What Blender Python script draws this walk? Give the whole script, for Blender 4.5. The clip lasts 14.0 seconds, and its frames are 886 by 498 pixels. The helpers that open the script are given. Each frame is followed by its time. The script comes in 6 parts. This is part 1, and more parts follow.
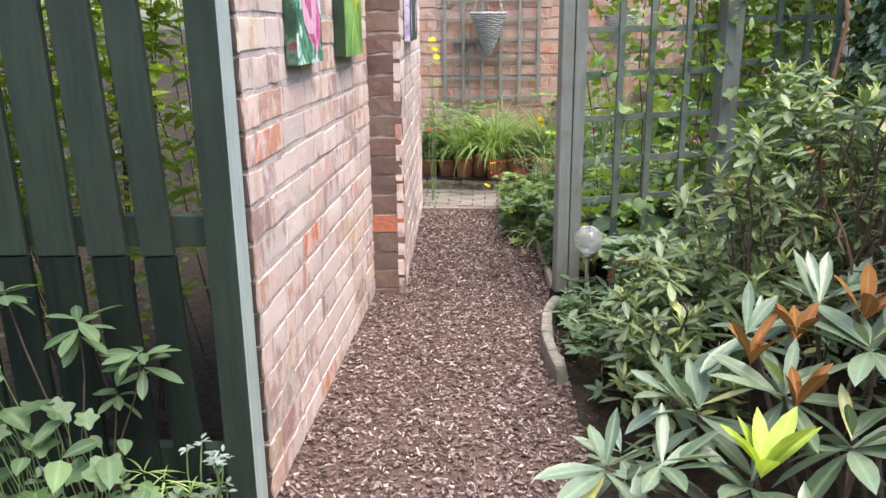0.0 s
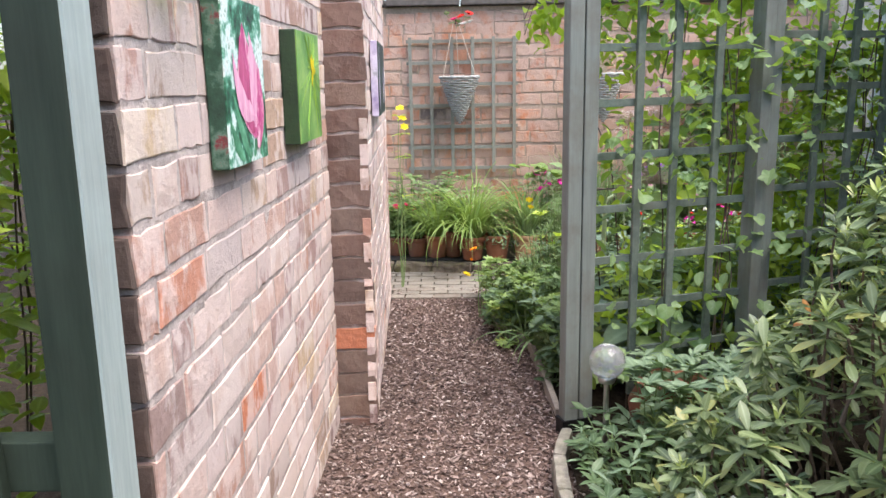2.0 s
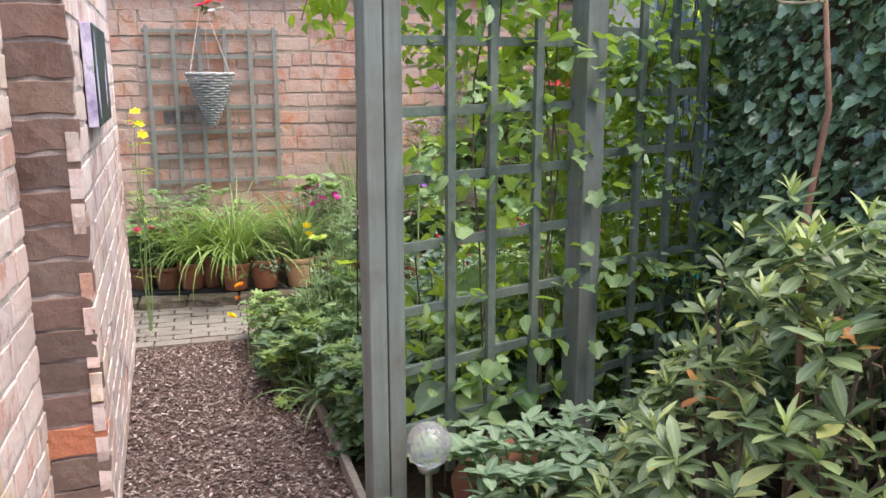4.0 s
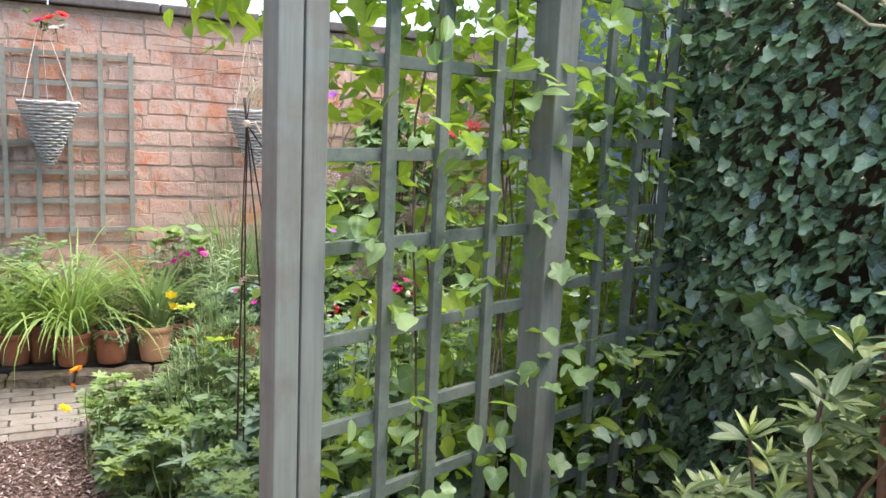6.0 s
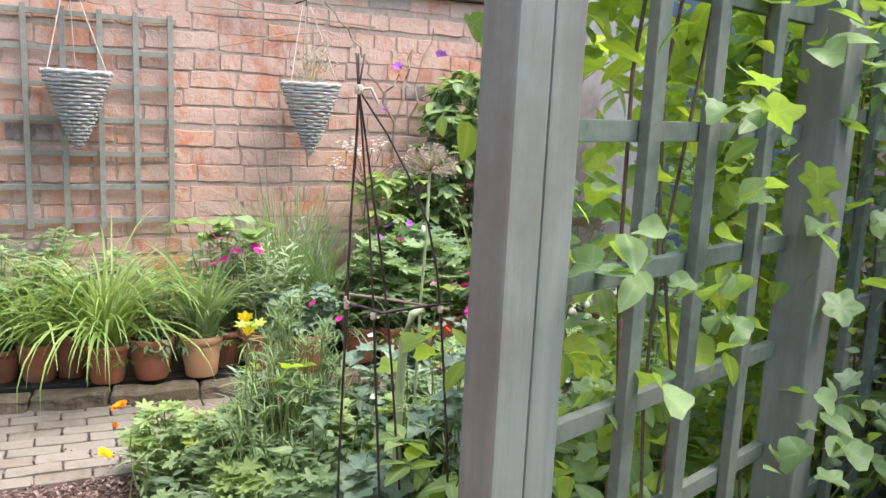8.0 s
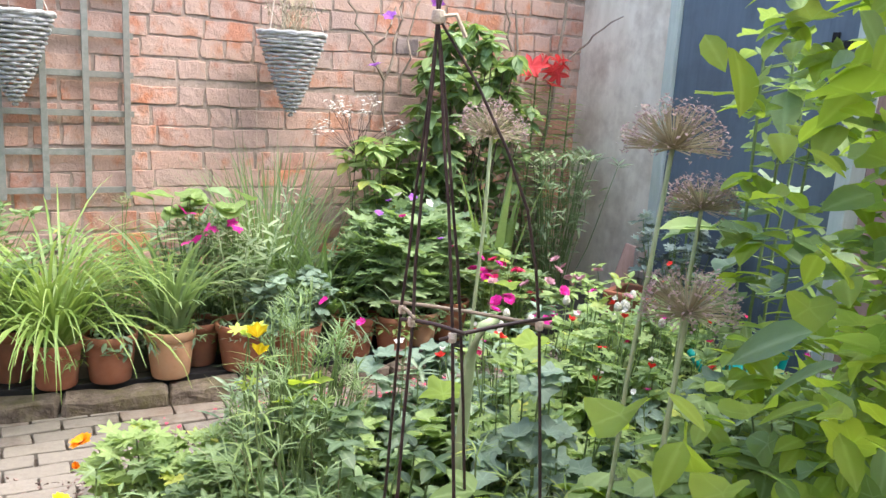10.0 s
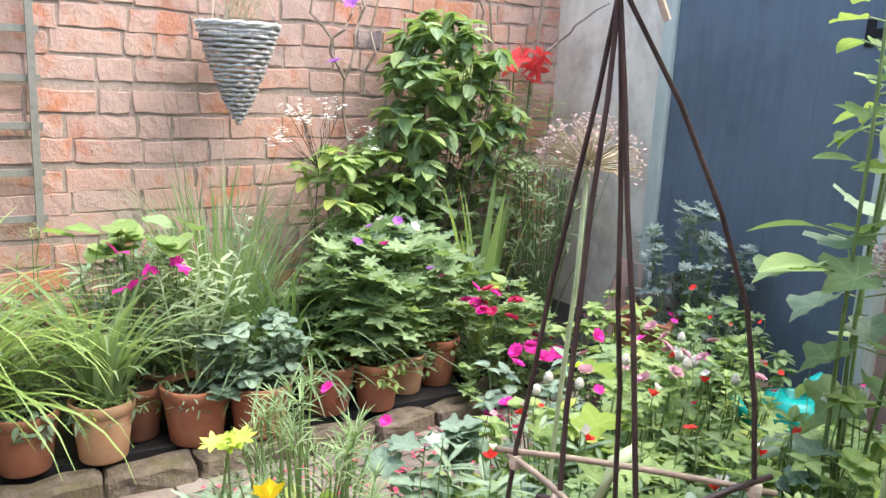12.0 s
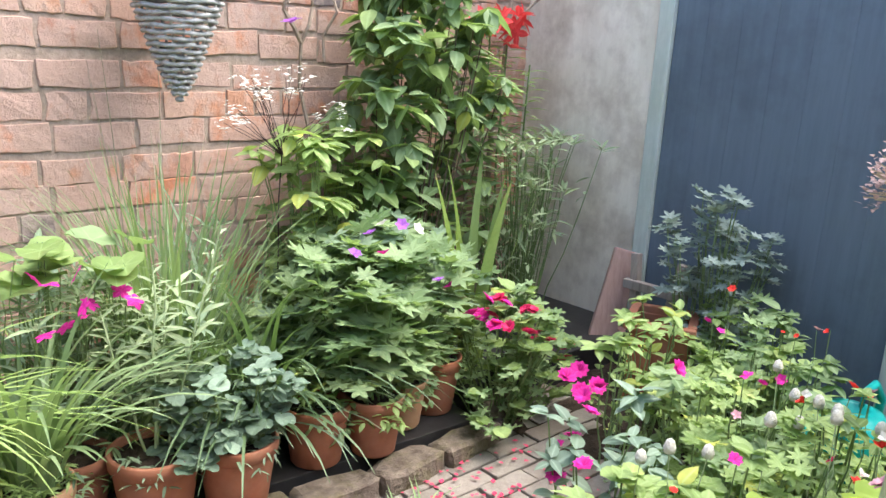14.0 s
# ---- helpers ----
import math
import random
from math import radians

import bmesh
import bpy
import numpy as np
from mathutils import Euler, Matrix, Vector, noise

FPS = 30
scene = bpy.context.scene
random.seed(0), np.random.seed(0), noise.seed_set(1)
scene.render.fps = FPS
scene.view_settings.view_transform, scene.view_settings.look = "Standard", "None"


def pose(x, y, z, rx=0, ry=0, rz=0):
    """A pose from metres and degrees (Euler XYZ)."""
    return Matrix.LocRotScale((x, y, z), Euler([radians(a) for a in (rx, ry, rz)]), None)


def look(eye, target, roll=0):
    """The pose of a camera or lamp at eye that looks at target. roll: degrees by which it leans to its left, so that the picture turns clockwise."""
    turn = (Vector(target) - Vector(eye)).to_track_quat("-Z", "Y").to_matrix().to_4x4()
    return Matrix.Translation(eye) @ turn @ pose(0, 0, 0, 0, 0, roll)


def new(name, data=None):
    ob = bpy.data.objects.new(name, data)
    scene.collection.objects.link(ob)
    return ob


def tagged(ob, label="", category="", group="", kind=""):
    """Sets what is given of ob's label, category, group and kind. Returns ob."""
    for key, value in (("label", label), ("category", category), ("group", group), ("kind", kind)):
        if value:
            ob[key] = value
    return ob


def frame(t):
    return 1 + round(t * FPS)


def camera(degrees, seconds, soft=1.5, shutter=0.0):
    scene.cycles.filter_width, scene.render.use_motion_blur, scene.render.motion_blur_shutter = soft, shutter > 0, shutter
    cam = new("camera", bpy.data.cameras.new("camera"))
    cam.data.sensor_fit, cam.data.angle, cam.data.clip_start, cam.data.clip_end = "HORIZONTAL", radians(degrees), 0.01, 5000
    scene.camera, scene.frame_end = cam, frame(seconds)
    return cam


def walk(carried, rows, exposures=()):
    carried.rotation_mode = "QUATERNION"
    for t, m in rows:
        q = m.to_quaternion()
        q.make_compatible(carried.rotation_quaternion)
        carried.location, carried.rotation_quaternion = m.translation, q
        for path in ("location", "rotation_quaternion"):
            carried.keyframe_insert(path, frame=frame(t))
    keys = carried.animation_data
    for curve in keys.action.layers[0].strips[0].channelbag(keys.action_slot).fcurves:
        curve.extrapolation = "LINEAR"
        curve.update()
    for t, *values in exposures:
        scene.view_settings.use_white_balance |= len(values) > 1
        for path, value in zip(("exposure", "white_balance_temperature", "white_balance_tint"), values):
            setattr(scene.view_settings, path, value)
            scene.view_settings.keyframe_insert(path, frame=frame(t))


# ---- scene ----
cam = camera(58.0, 14.0, soft=1.5)
PATH = [
    (0, (0.169, -0.135, 1.208), (0.061, 1.787, 0.665), -0.7),
    (0.5, (0.154, 0.015, 1.225), (-0.118, 1.924, 0.693), -1.7),
    (1, (0.103, 0.202, 1.244), (-0.033, 2.127, 0.719), -0.2),
    (1.5, (0.063, 0.372, 1.254), (0.009, 2.321, 0.809), -0.3),
    (2, (0.06, 0.561, 1.26), (0.055, 2.518, 0.847), -1.0),
    (2.5, (0.052, 0.745, 1.265), (0.088, 2.699, 0.837), -1.6),
    (3, (0.018, 0.923, 1.272), (0.212, 2.867, 0.844), -2.1),
    (3.5, (0.022, 1.081, 1.266), (0.363, 3.004, 0.835), -1.8),
    (4, (0.064, 1.241, 1.268), (0.642, 3.108, 0.844), -0.1),
    (4.2, (0.072, 1.307, 1.263), (0.748, 3.152, 0.89), 0.9),
    (6.3, (0.098, 1.956, 1.229), (1.02, 3.706, 0.932), 2.1),
    (6.5, (0.089, 2.032, 1.239), (1.019, 3.776, 0.933), 1.7),
    (7, (0.057, 2.207, 1.229), (1.018, 3.933, 0.922), 1.1),
    (7.5, (0.066, 2.37, 1.205), (1.032, 4.09, 0.875), 1.3),
    (8, (0.068, 2.534, 1.189), (0.944, 4.3, 0.85), 2.7),
    (8.2, (0.054, 2.584, 1.176), (0.941, 4.343, 0.836), 2.9),
    (10.3, (0.066, 3.155, 1.139), (1.076, 4.827, 0.713), 3.1),
    (10.5, (0.065, 3.218, 1.144), (1.091, 4.88, 0.712), 2.7),
    (11, (0.058, 3.347, 1.153), (1.123, 4.98, 0.704), 2.3),
    (11.5, (0.089, 3.484, 1.152), (1.196, 5.089, 0.706), 2.1),
    (12, (0.14, 3.617, 1.147), (1.29, 5.199, 0.726), 2.9),
    (12.5, (0.164, 3.728, 1.138), (1.377, 5.255, 0.693), 2.6),
    (13, (0.142, 3.867, 1.164), (1.515, 5.247, 0.705), 2.8),
    (13.5, (0.132, 4.009, 1.151), (1.527, 5.36, 0.672), 2.5),
    (14, (0.182, 4.219, 1.143), (1.535, 5.605, 0.646), 3.2),
]
walk(cam, [(t, look(eye, target, roll)) for t, eye, target, roll in PATH], exposures=[(0.0, 1.74), (4.2, 1.68), (6.3, 2.0), (8.2, 2.03), (10.3, 2.14), (14.0, 2.22)])

# ---- light ----
world = bpy.data.worlds.new("sky")
scene.world = world
world.use_nodes = True
wn = world.node_tree
sky = wn.nodes.new("ShaderNodeTexSky")
sky.sky_type = "NISHITA"
sky.sun_disc = False
SUN_UP, SUN_ROUND = radians(67), radians(130)
sky.sun_elevation = SUN_UP
sky.sun_rotation = SUN_ROUND
sky.air_density, sky.dust_density, sky.ozone_density = 1.0, 3.0, 1.0
wn.nodes["Background"].inputs["Strength"].default_value = 0.15
wn.links.new(sky.outputs["Color"], wn.nodes["Background"].inputs["Color"])

sun = new("sun", bpy.data.lights.new("sun", "SUN"))
sun.data.energy = 1.55
sun.data.angle = radians(55)
sun.data.color = (1.0, 0.95, 0.88)
SUN_DIR = Vector((math.sin(SUN_ROUND) * math.cos(SUN_UP), math.cos(SUN_ROUND) * math.cos(SUN_UP), math.sin(SUN_UP)))
sun.matrix_world = look(SUN_DIR * 20, (0, 0, 0))


# ---- materials ----
def nodes_of(name):
    m = bpy.data.materials.new(name)
    m.use_nodes = True
    t = m.node_tree
    return m, t, t.nodes["Principled BSDF"]


def ramp(t, fac, stops):
    r = t.nodes.new("ShaderNodeValToRGB")
    e = r.color_ramp.elements
    while len(e) < len(stops):
        e.new(0.5)
    for el, (p, c) in zip(e, stops):
        el.position, el.color = p, (*c, 1)
    t.links.new(fac, r.inputs["Fac"])
    return r.outputs["Color"]


def noise_tex(t, scale, detail=4, rough=0.6, src=None, stretch=None):
    n = t.nodes.new("ShaderNodeTexNoise")
    n.inputs["Scale"].default_value, n.inputs["Detail"].default_value, n.inputs["Roughness"].default_value = scale, detail, rough
    if src is None:
        src = t.nodes.new("ShaderNodeTexCoord").outputs["Object"]
    if stretch:
        mp = t.nodes.new("ShaderNodeMapping")
        mp.inputs["Scale"].default_value = stretch
        t.links.new(src, mp.inputs["Vector"])
        src = mp.outputs["Vector"]
    t.links.new(src, n.inputs["Vector"])
    return n.outputs["Fac"]


def mixc(t, fac, a, b, mode="MIX"):
    n = t.nodes.new("ShaderNodeMix")
    n.data_type, n.blend_type = "RGBA", mode
    for sock, v in ((n.inputs[0], fac), (n.inputs[6], a), (n.inputs[7], b)):
        if isinstance(v, (int, float)):
            sock.default_value = v
        elif isinstance(v, tuple):
            sock.default_value = (*v, 1)
        else:
            t.links.new(v, sock)
    return n.outputs[2]


def bump(t, b, height, strength=0.5, dist=0.01):
    n = t.nodes.new("ShaderNodeBump")
    n.inputs["Strength"].default_value, n.inputs["Distance"].default_value = strength, dist
    t.links.new(height, n.inputs["Height"])
    t.links.new(n.outputs["Normal"], b.inputs["Normal"])


def world_pos(t):
    return t.nodes.new("ShaderNodeNewGeometry").outputs["Position"]


def brick_material(name, stops, wash, wash_colour, bump_d=0.006, start=0.82, run=(1, 1, 0.6)):
    m, t, b = nodes_of(name)
    rnd = t.nodes.new("ShaderNodeObjectInfo").outputs["Random"]
    isl = t.nodes.new("ShaderNodeNewGeometry").outputs["Random Per Island"]
    add = t.nodes.new("ShaderNodeMath")
    add.operation = "ADD"
    t.links.new(rnd, add.inputs[0])
    t.links.new(isl, add.inputs[1])
    fr = t.nodes.new("ShaderNodeMath")
    fr.operation = "FRACT"
    t.links.new(add.outputs[0], fr.inputs[0])
    base = ramp(t, fr.outputs[0], stops)
    p = world_pos(t)
    fine = noise_tex(t, 60, 6, 0.7, p)
    mid = noise_tex(t, 14, 5, 0.65, p, run)
    big = noise_tex(t, 2.6, 4, 0.6, p)
    c = mixc(t, 0.5, base, ramp(t, fine, [(0.25, (0.35, 0.3, 0.28)), (0.7, (0.75, 0.7, 0.66))]), "OVERLAY")
    w = t.nodes.new("ShaderNodeMath")
    w.operation = "MULTIPLY_ADD"
    t.links.new(mid, w.inputs[0])
    w.inputs[1].default_value = 1.0
    t.links.new(big, w.inputs[2])
    mask = ramp(t, w.outputs[0], [(start, (0, 0, 0)), (start + 0.4, (wash, wash, wash))])
    c = mixc(t, mask, c, wash_colour)
    t.links.new(c, b.inputs["Base Color"])
    b.inputs["Roughness"].default_value = 0.92
    b.inputs["Specular IOR Level"].default_value = 0.25
    hgt = t.nodes.new("ShaderNodeMath")
    hgt.operation = "ADD"
    t.links.new(fine, hgt.inputs[0])
    t.links.new(mid, hgt.inputs[1])
    bump(t, b, hgt.outputs[0], 0.7, bump_d)
    return m


def plain_material(name, a, b_, scale=20, rough=0.8, metal=0.0, bump_s=0.3, bump_d=0.004, stretch=None, spec=0.4, dirt=None, dirt_amount=0.5, dirt_scale=3):
    m, t, b = nodes_of(name)
    p = world_pos(t)
    n = noise_tex(t, scale, 6, 0.65, p, stretch)
    c = ramp(t, n, [(0.3, a), (0.7, b_)])
    if dirt:
        d = noise_tex(t, dirt_scale, 5, 0.7, p)
        mask = ramp(t, d, [(0.45, (0, 0, 0)), (0.7, (dirt_amount,) * 3)])
        c = mixc(t, mask, c, dirt)
    t.links.new(c, b.inputs["Base Color"])
    b.inputs["Roughness"].default_value, b.inputs["Metallic"].default_value = rough, metal
    b.inputs["Specular IOR Level"].default_value = spec
    bump(t, b, n, bump_s, bump_d)
    return m


def leaf_material(name, dark, light, through_colour, rough=0.5, trans=0.35, spec=0.5, yellow=None):
    m, t, b = nodes_of(name)
    info = t.nodes.new("ShaderNodeObjectInfo").outputs["Random"]
    isl = t.nodes.new("ShaderNodeNewGeometry").outputs["Random Per Island"]
    add = t.nodes.new("ShaderNodeMath")
    add.operation = "ADD"
    t.links.new(info, add.inputs[0])
    t.links.new(isl, add.inputs[1])
    fr = t.nodes.new("ShaderNodeMath")
    fr.operation = "FRACT"
    t.links.new(add.outputs[0], fr.inputs[0])
    stops = [(0.0, dark), (0.75, light)]
    if yellow:
        stops += [(0.93, light), (0.97, yellow)]
    c = ramp(t, fr.outputs[0], stops)
    p = world_pos(t)
    n = noise_tex(t, 45, 4, 0.6, p)
    c = mixc(t, 0.35, c, ramp(t, n, [(0.3, (0.3, 0.3, 0.3)), (0.75, (0.75, 0.75, 0.7))]), "OVERLAY")
    rib = t.nodes.new("ShaderNodeAttribute")
    rib.attribute_name = "rib"
    vein = ramp(t, rib.outputs["Fac"], [(0.72, (0, 0, 0)), (0.97, (0.45, 0.45, 0.45))])
    c = mixc(t, vein, c, tuple(min(1, v * 1.5 + 0.06) for v in light))
    t.links.new(c, b.inputs["Base Color"])
    b.inputs["Roughness"].default_value = rough
    b.inputs["Specular IOR Level"].default_value = spec
    bump(t, b, noise_tex(t, 120, 3, 0.5, p), 0.25, 0.003)
    tr = t.nodes.new("ShaderNodeBsdfTranslucent")
    tr.inputs["Color"].default_value = (*through_colour, 1)
    mx = t.nodes.new("ShaderNodeMixShader")
    mx.inputs[0].default_value = trans
    t.links.new(b.outputs[0], mx.inputs[1])
    t.links.new(tr.outputs[0], mx.inputs[2])
    t.links.new(mx.outputs[0], t.nodes["Material Output"].inputs["Surface"])
    return m


NEAR_STOPS = [(0.0, (0.44, 0.25, 0.195)), (0.13, (0.58, 0.43, 0.385)), (0.26, (0.32, 0.2, 0.185)), (0.38, (0.57, 0.44, 0.31)), (0.5, (0.22, 0.15, 0.15)), (0.62, (0.6, 0.47, 0.43)), (0.74, (0.46, 0.29, 0.24)), (0.86, (0.36, 0.25, 0.24)), (0.95, (0.62, 0.5, 0.46)), (0.99, (0.5, 0.2, 0.12))]
FAR_STOPS = [(0.0, (0.47, 0.215, 0.13)), (0.22, (0.49, 0.275, 0.185)), (0.45, (0.40, 0.205, 0.15)), (0.65, (0.50, 0.315, 0.235)), (0.82, (0.36, 0.21, 0.165)), (0.93, (0.54, 0.23, 0.13)), (0.995, (0.16, 0.14, 0.14))]
M = {}
M["brick_near"] = brick_material("washed_brick", NEAR_STOPS, 0.52, (0.80, 0.70, 0.67), 0.007, 0.89, (1.2, 1.2, 0.6))
# dark brown pier brick; the south face's shade also deepens these colours
M["brick_pier_shaded"] = brick_material("pier_brick", [(0.0, (0.1, 0.064, 0.056)), (0.4, (0.17, 0.1, 0.083)), (0.7, (0.125, 0.09, 0.08)), (0.95, (0.19, 0.125, 0.1))], 0.12, (0.4, 0.34, 0.3))
# wall-end brick: the fence post's shade is put into this dark colour
M["brick_end_shaded"] = brick_material("shaded_end_brick", [(0.0, (0.05, 0.04, 0.037)), (0.5, (0.095, 0.068, 0.06)), (1.0, (0.07, 0.05, 0.045))], 0.1, (0.3, 0.25, 0.22))
M["brick_orange"] = brick_material("orange_pier_brick", [(0.0, (0.45, 0.16, 0.085)), (1.0, (0.42, 0.15, 0.08))], 0.1, (0.4, 0.34, 0.3))
M["brick_far"] = brick_material("orange_brick", FAR_STOPS, 0.62, (0.50, 0.385, 0.325), 0.009, 0.86)
M["brick_pave"] = brick_material("paver", [(0.0, (0.14, 0.127, 0.11)), (0.4, (0.19, 0.172, 0.15)), (0.7, (0.115, 0.105, 0.092)), (0.95, (0.16, 0.13, 0.108))], 0.25, (0.3, 0.285, 0.255))
M["mortar"] = plain_material("mortar", (0.46, 0.385, 0.36), (0.64, 0.555, 0.525), 50, 0.95, bump_s=0.9, bump_d=0.01, spec=0.1, dirt=(0.2, 0.155, 0.135), dirt_amount=0.6, dirt_scale=11)
M["mortar_far"] = plain_material("far_mortar", (0.30, 0.23, 0.185), (0.47, 0.365, 0.295), 50, 0.95, bump_s=0.8, bump_d=0.006, spec=0.1, dirt=(0.16, 0.13, 0.1), dirt_scale=5)
M["joint_sand"] = plain_material("joint_sand", (0.07, 0.056, 0.045), (0.14, 0.115, 0.095), 60, 0.98, bump_s=0.8, spec=0.1)
M["soil"] = plain_material("soil", (0.018, 0.013, 0.01), (0.06, 0.045, 0.033), 35, 0.98, bump_s=1.0, bump_d=0.02, spec=0.1)
M["mulch"] = plain_material("mulch", (0.085, 0.056, 0.047), (0.18, 0.123, 0.106), 60, 0.98, bump_s=1.0, bump_d=0.012, spec=0.1, dirt=(0.08, 0.055, 0.04), dirt_scale=2.5)
m, t, b = nodes_of("wood_chip")
isl = t.nodes.new("ShaderNodeNewGeometry").outputs["Random Per Island"]
c = ramp(t, isl, [(0.0, (0.05, 0.034, 0.03)), (0.3, (0.125, 0.086, 0.076)), (0.6, (0.2, 0.142, 0.127)), (0.84, (0.28, 0.21, 0.19)), (0.95, (0.38, 0.305, 0.28)), (1.0, (0.55, 0.47, 0.44))])
t.links.new(mixc(t, 0.4, c, ramp(t, noise_tex(t, 90, 4, 0.6, world_pos(t)), [(0.3, (0.3,) * 3), (0.7, (0.7,) * 3)]), "OVERLAY"), b.inputs["Base Color"])
b.inputs["Roughness"].default_value = 0.9
b.inputs["Specular IOR Level"].default_value = 0.2
M["chip"] = m
M["paint_fence"] = plain_material("dark_green_paint", (0.02, 0.03, 0.022), (0.036, 0.05, 0.037), 9, 0.6, bump_s=0.35, bump_d=0.003, stretch=(6, 6, 0.5), spec=0.22, dirt=(0.024, 0.028, 0.021), dirt_amount=0.7)
# same green for the lower slats, darkened to hold the plants' shade
M["paint_fence_shaded"] = plain_material("shaded_dark_green_paint", (0.006, 0.011, 0.009), (0.015, 0.022, 0.017), 9, 0.7, bump_s=0.4, bump_d=0.003, stretch=(6, 6, 0.5), spec=0.15, dirt=(0.02, 0.026, 0.016), dirt_amount=0.6)
M["paint_post"] = plain_material("blue_grey_paint", (0.145, 0.163, 0.152), (0.205, 0.226, 0.208), 9, 0.6, bump_s=0.35, bump_d=0.003, stretch=(7, 7, 0.4), dirt=(0.13, 0.115, 0.095), dirt_amount=0.8, dirt_scale=5)
# pale colour standing in for light on the post's east side
M["paint_edge_lit"] = plain_material("lit_edge_paint", (0.30, 0.36, 0.35), (0.42, 0.48, 0.46), 12, 0.7, stretch=(7, 7, 0.5), dirt=(0.25, 0.27, 0.25))
M["paint_trellis"] = plain_material("grey_green_paint", (0.075, 0.102, 0.084), (0.14, 0.172, 0.146), 14, 0.7, stretch=(3, 3, 3), dirt=(0.2, 0.2, 0.17))
M["paint_wall_trellis"] = plain_material("weathered_grey_paint", (0.16, 0.165, 0.14), (0.27, 0.27, 0.235), 16, 0.8, stretch=(3, 3, 3), dirt=(0.2, 0.16, 0.12))
M["door_paint"] = plain_material("slate_blue_paint", (0.1, 0.134, 0.17), (0.13, 0.168, 0.21), 6, 0.6, bump_s=0.25, bump_d=0.003, stretch=(5, 5, 0.4), dirt=(0.04, 0.05, 0.062), dirt_amount=0.4)
M["frame_paint"] = plain_material("pale_green_frame_paint", (0.42, 0.48, 0.43), (0.55, 0.6, 0.54), 10, 0.6, stretch=(5, 5, 0.6), dirt=(0.35, 0.38, 0.31))
M["render"] = plain_material("stained_render", (0.68, 0.61, 0.5), (0.84, 0.78, 0.67), 7, 0.9, bump_s=0.6, bump_d=0.008, stretch=(2, 2, 0.6), dirt=(0.3, 0.215, 0.15), dirt_amount=0.6, dirt_scale=3.2)
M["terracotta"] = plain_material("terracotta", (0.26, 0.088, 0.046), (0.36, 0.138, 0.076), 18, 0.8, bump_s=0.3, dirt=(0.31, 0.175, 0.12), dirt_amount=0.5, dirt_scale=7)
M["terracotta_dark"] = plain_material("dark_terracotta", (0.19, 0.075, 0.045), (0.27, 0.11, 0.065), 18, 0.75, dirt=(0.17, 0.1, 0.07), dirt_scale=6)
M["terracotta_tan"] = plain_material("tan_terracotta", (0.42, 0.225, 0.12), (0.52, 0.31, 0.185), 18, 0.85, dirt=(0.4, 0.3, 0.22), dirt_scale=6)
M["black_plastic"] = plain_material("black_plastic", (0.012, 0.012, 0.013), (0.025, 0.024, 0.025), 20, 0.5)
M["teal_plastic"] = plain_material("teal_plastic", (0.0, 0.26, 0.24), (0.01, 0.36, 0.32), 8, 0.35, bump_s=0.05)
M["wicker"] = plain_material("grey_wicker", (0.28, 0.28, 0.27), (0.55, 0.54, 0.51), 70, 0.75, bump_s=0.6, dirt=(0.2, 0.19, 0.18), dirt_scale=9)
M["cane"] = plain_material("dark_willow", (0.022, 0.012, 0.014), (0.06, 0.032, 0.034), 40, 0.5, bump_s=0.5, stretch=(1, 1, 0.2), dirt=(0.16, 0.12, 0.1), dirt_amount=0.35, dirt_scale=20)
M["cane_pale"] = plain_material("peeled_willow", (0.2, 0.15, 0.11), (0.36, 0.29, 0.22), 40, 0.7, bump_s=0.5)
M["twine"] = plain_material("garden_twine", (0.45, 0.36, 0.29), (0.66, 0.57, 0.48), 120, 0.9, bump_s=0.6)
M["stone"] = plain_material("kerb_stone", (0.075, 0.058, 0.045), (0.2, 0.16, 0.128), 26, 0.95, bump_s=1.0, bump_d=0.016, dirt=(0.11, 0.1, 0.04), dirt_amount=0.95, dirt_scale=9)
M["concrete"] = plain_material("pale_concrete", (0.15, 0.135, 0.118), (0.31, 0.285, 0.25), 30, 0.92, bump_s=0.7, bump_d=0.008, dirt=(0.15, 0.15, 0.09), dirt_amount=0.7, dirt_scale=6)
M["coping"] = plain_material("dark_coping", (0.07, 0.06, 0.055), (0.14, 0.12, 0.11), 20, 0.85, bump_s=0.5)
M["old_wood"] = plain_material("weathered_wood", (0.2, 0.165, 0.14), (0.36, 0.31, 0.27), 12, 0.85, bump_s=0.5, stretch=(6, 6, 0.5))
M["pink_wood"] = plain_material("pink_brown_wood", (0.3, 0.19, 0.16), (0.42, 0.28, 0.24), 12, 0.85, bump_s=0.5, stretch=(6, 6, 0.5))
M["bark"] = plain_material("bark", (0.07, 0.05, 0.038), (0.16, 0.115, 0.085), 40, 0.9, bump_s=0.7)
M["bark_red"] = plain_material("reddish_bark", (0.16, 0.075, 0.05), (0.28, 0.15, 0.1), 40, 0.8, bump_s=0.6)
M["twig"] = plain_material("brown_twig", (0.12, 0.075, 0.05), (0.27, 0.18, 0.13), 50, 0.85, bump_s=0.6)
M["stem"] = plain_material("green_stem", (0.1, 0.16, 0.05), (0.2, 0.28, 0.11), 30, 0.6)
M["stem_pale"] = plain_material("pale_green_stem", (0.3, 0.38, 0.2), (0.42, 0.5, 0.3), 30, 0.6)
M["dry"] = plain_material("dry_straw", (0.3, 0.26, 0.16), (0.46, 0.41, 0.29), 60, 0.85)
M["iron"] = plain_material("black_iron", (0.01, 0.01, 0.011), (0.022, 0.021, 0.022), 40, 0.5, 0.6)
M["steel"] = plain_material("brushed_steel", (0.4, 0.4, 0.4), (0.55, 0.55, 0.55), 40, 0.35, 1.0, bump_s=0.05)
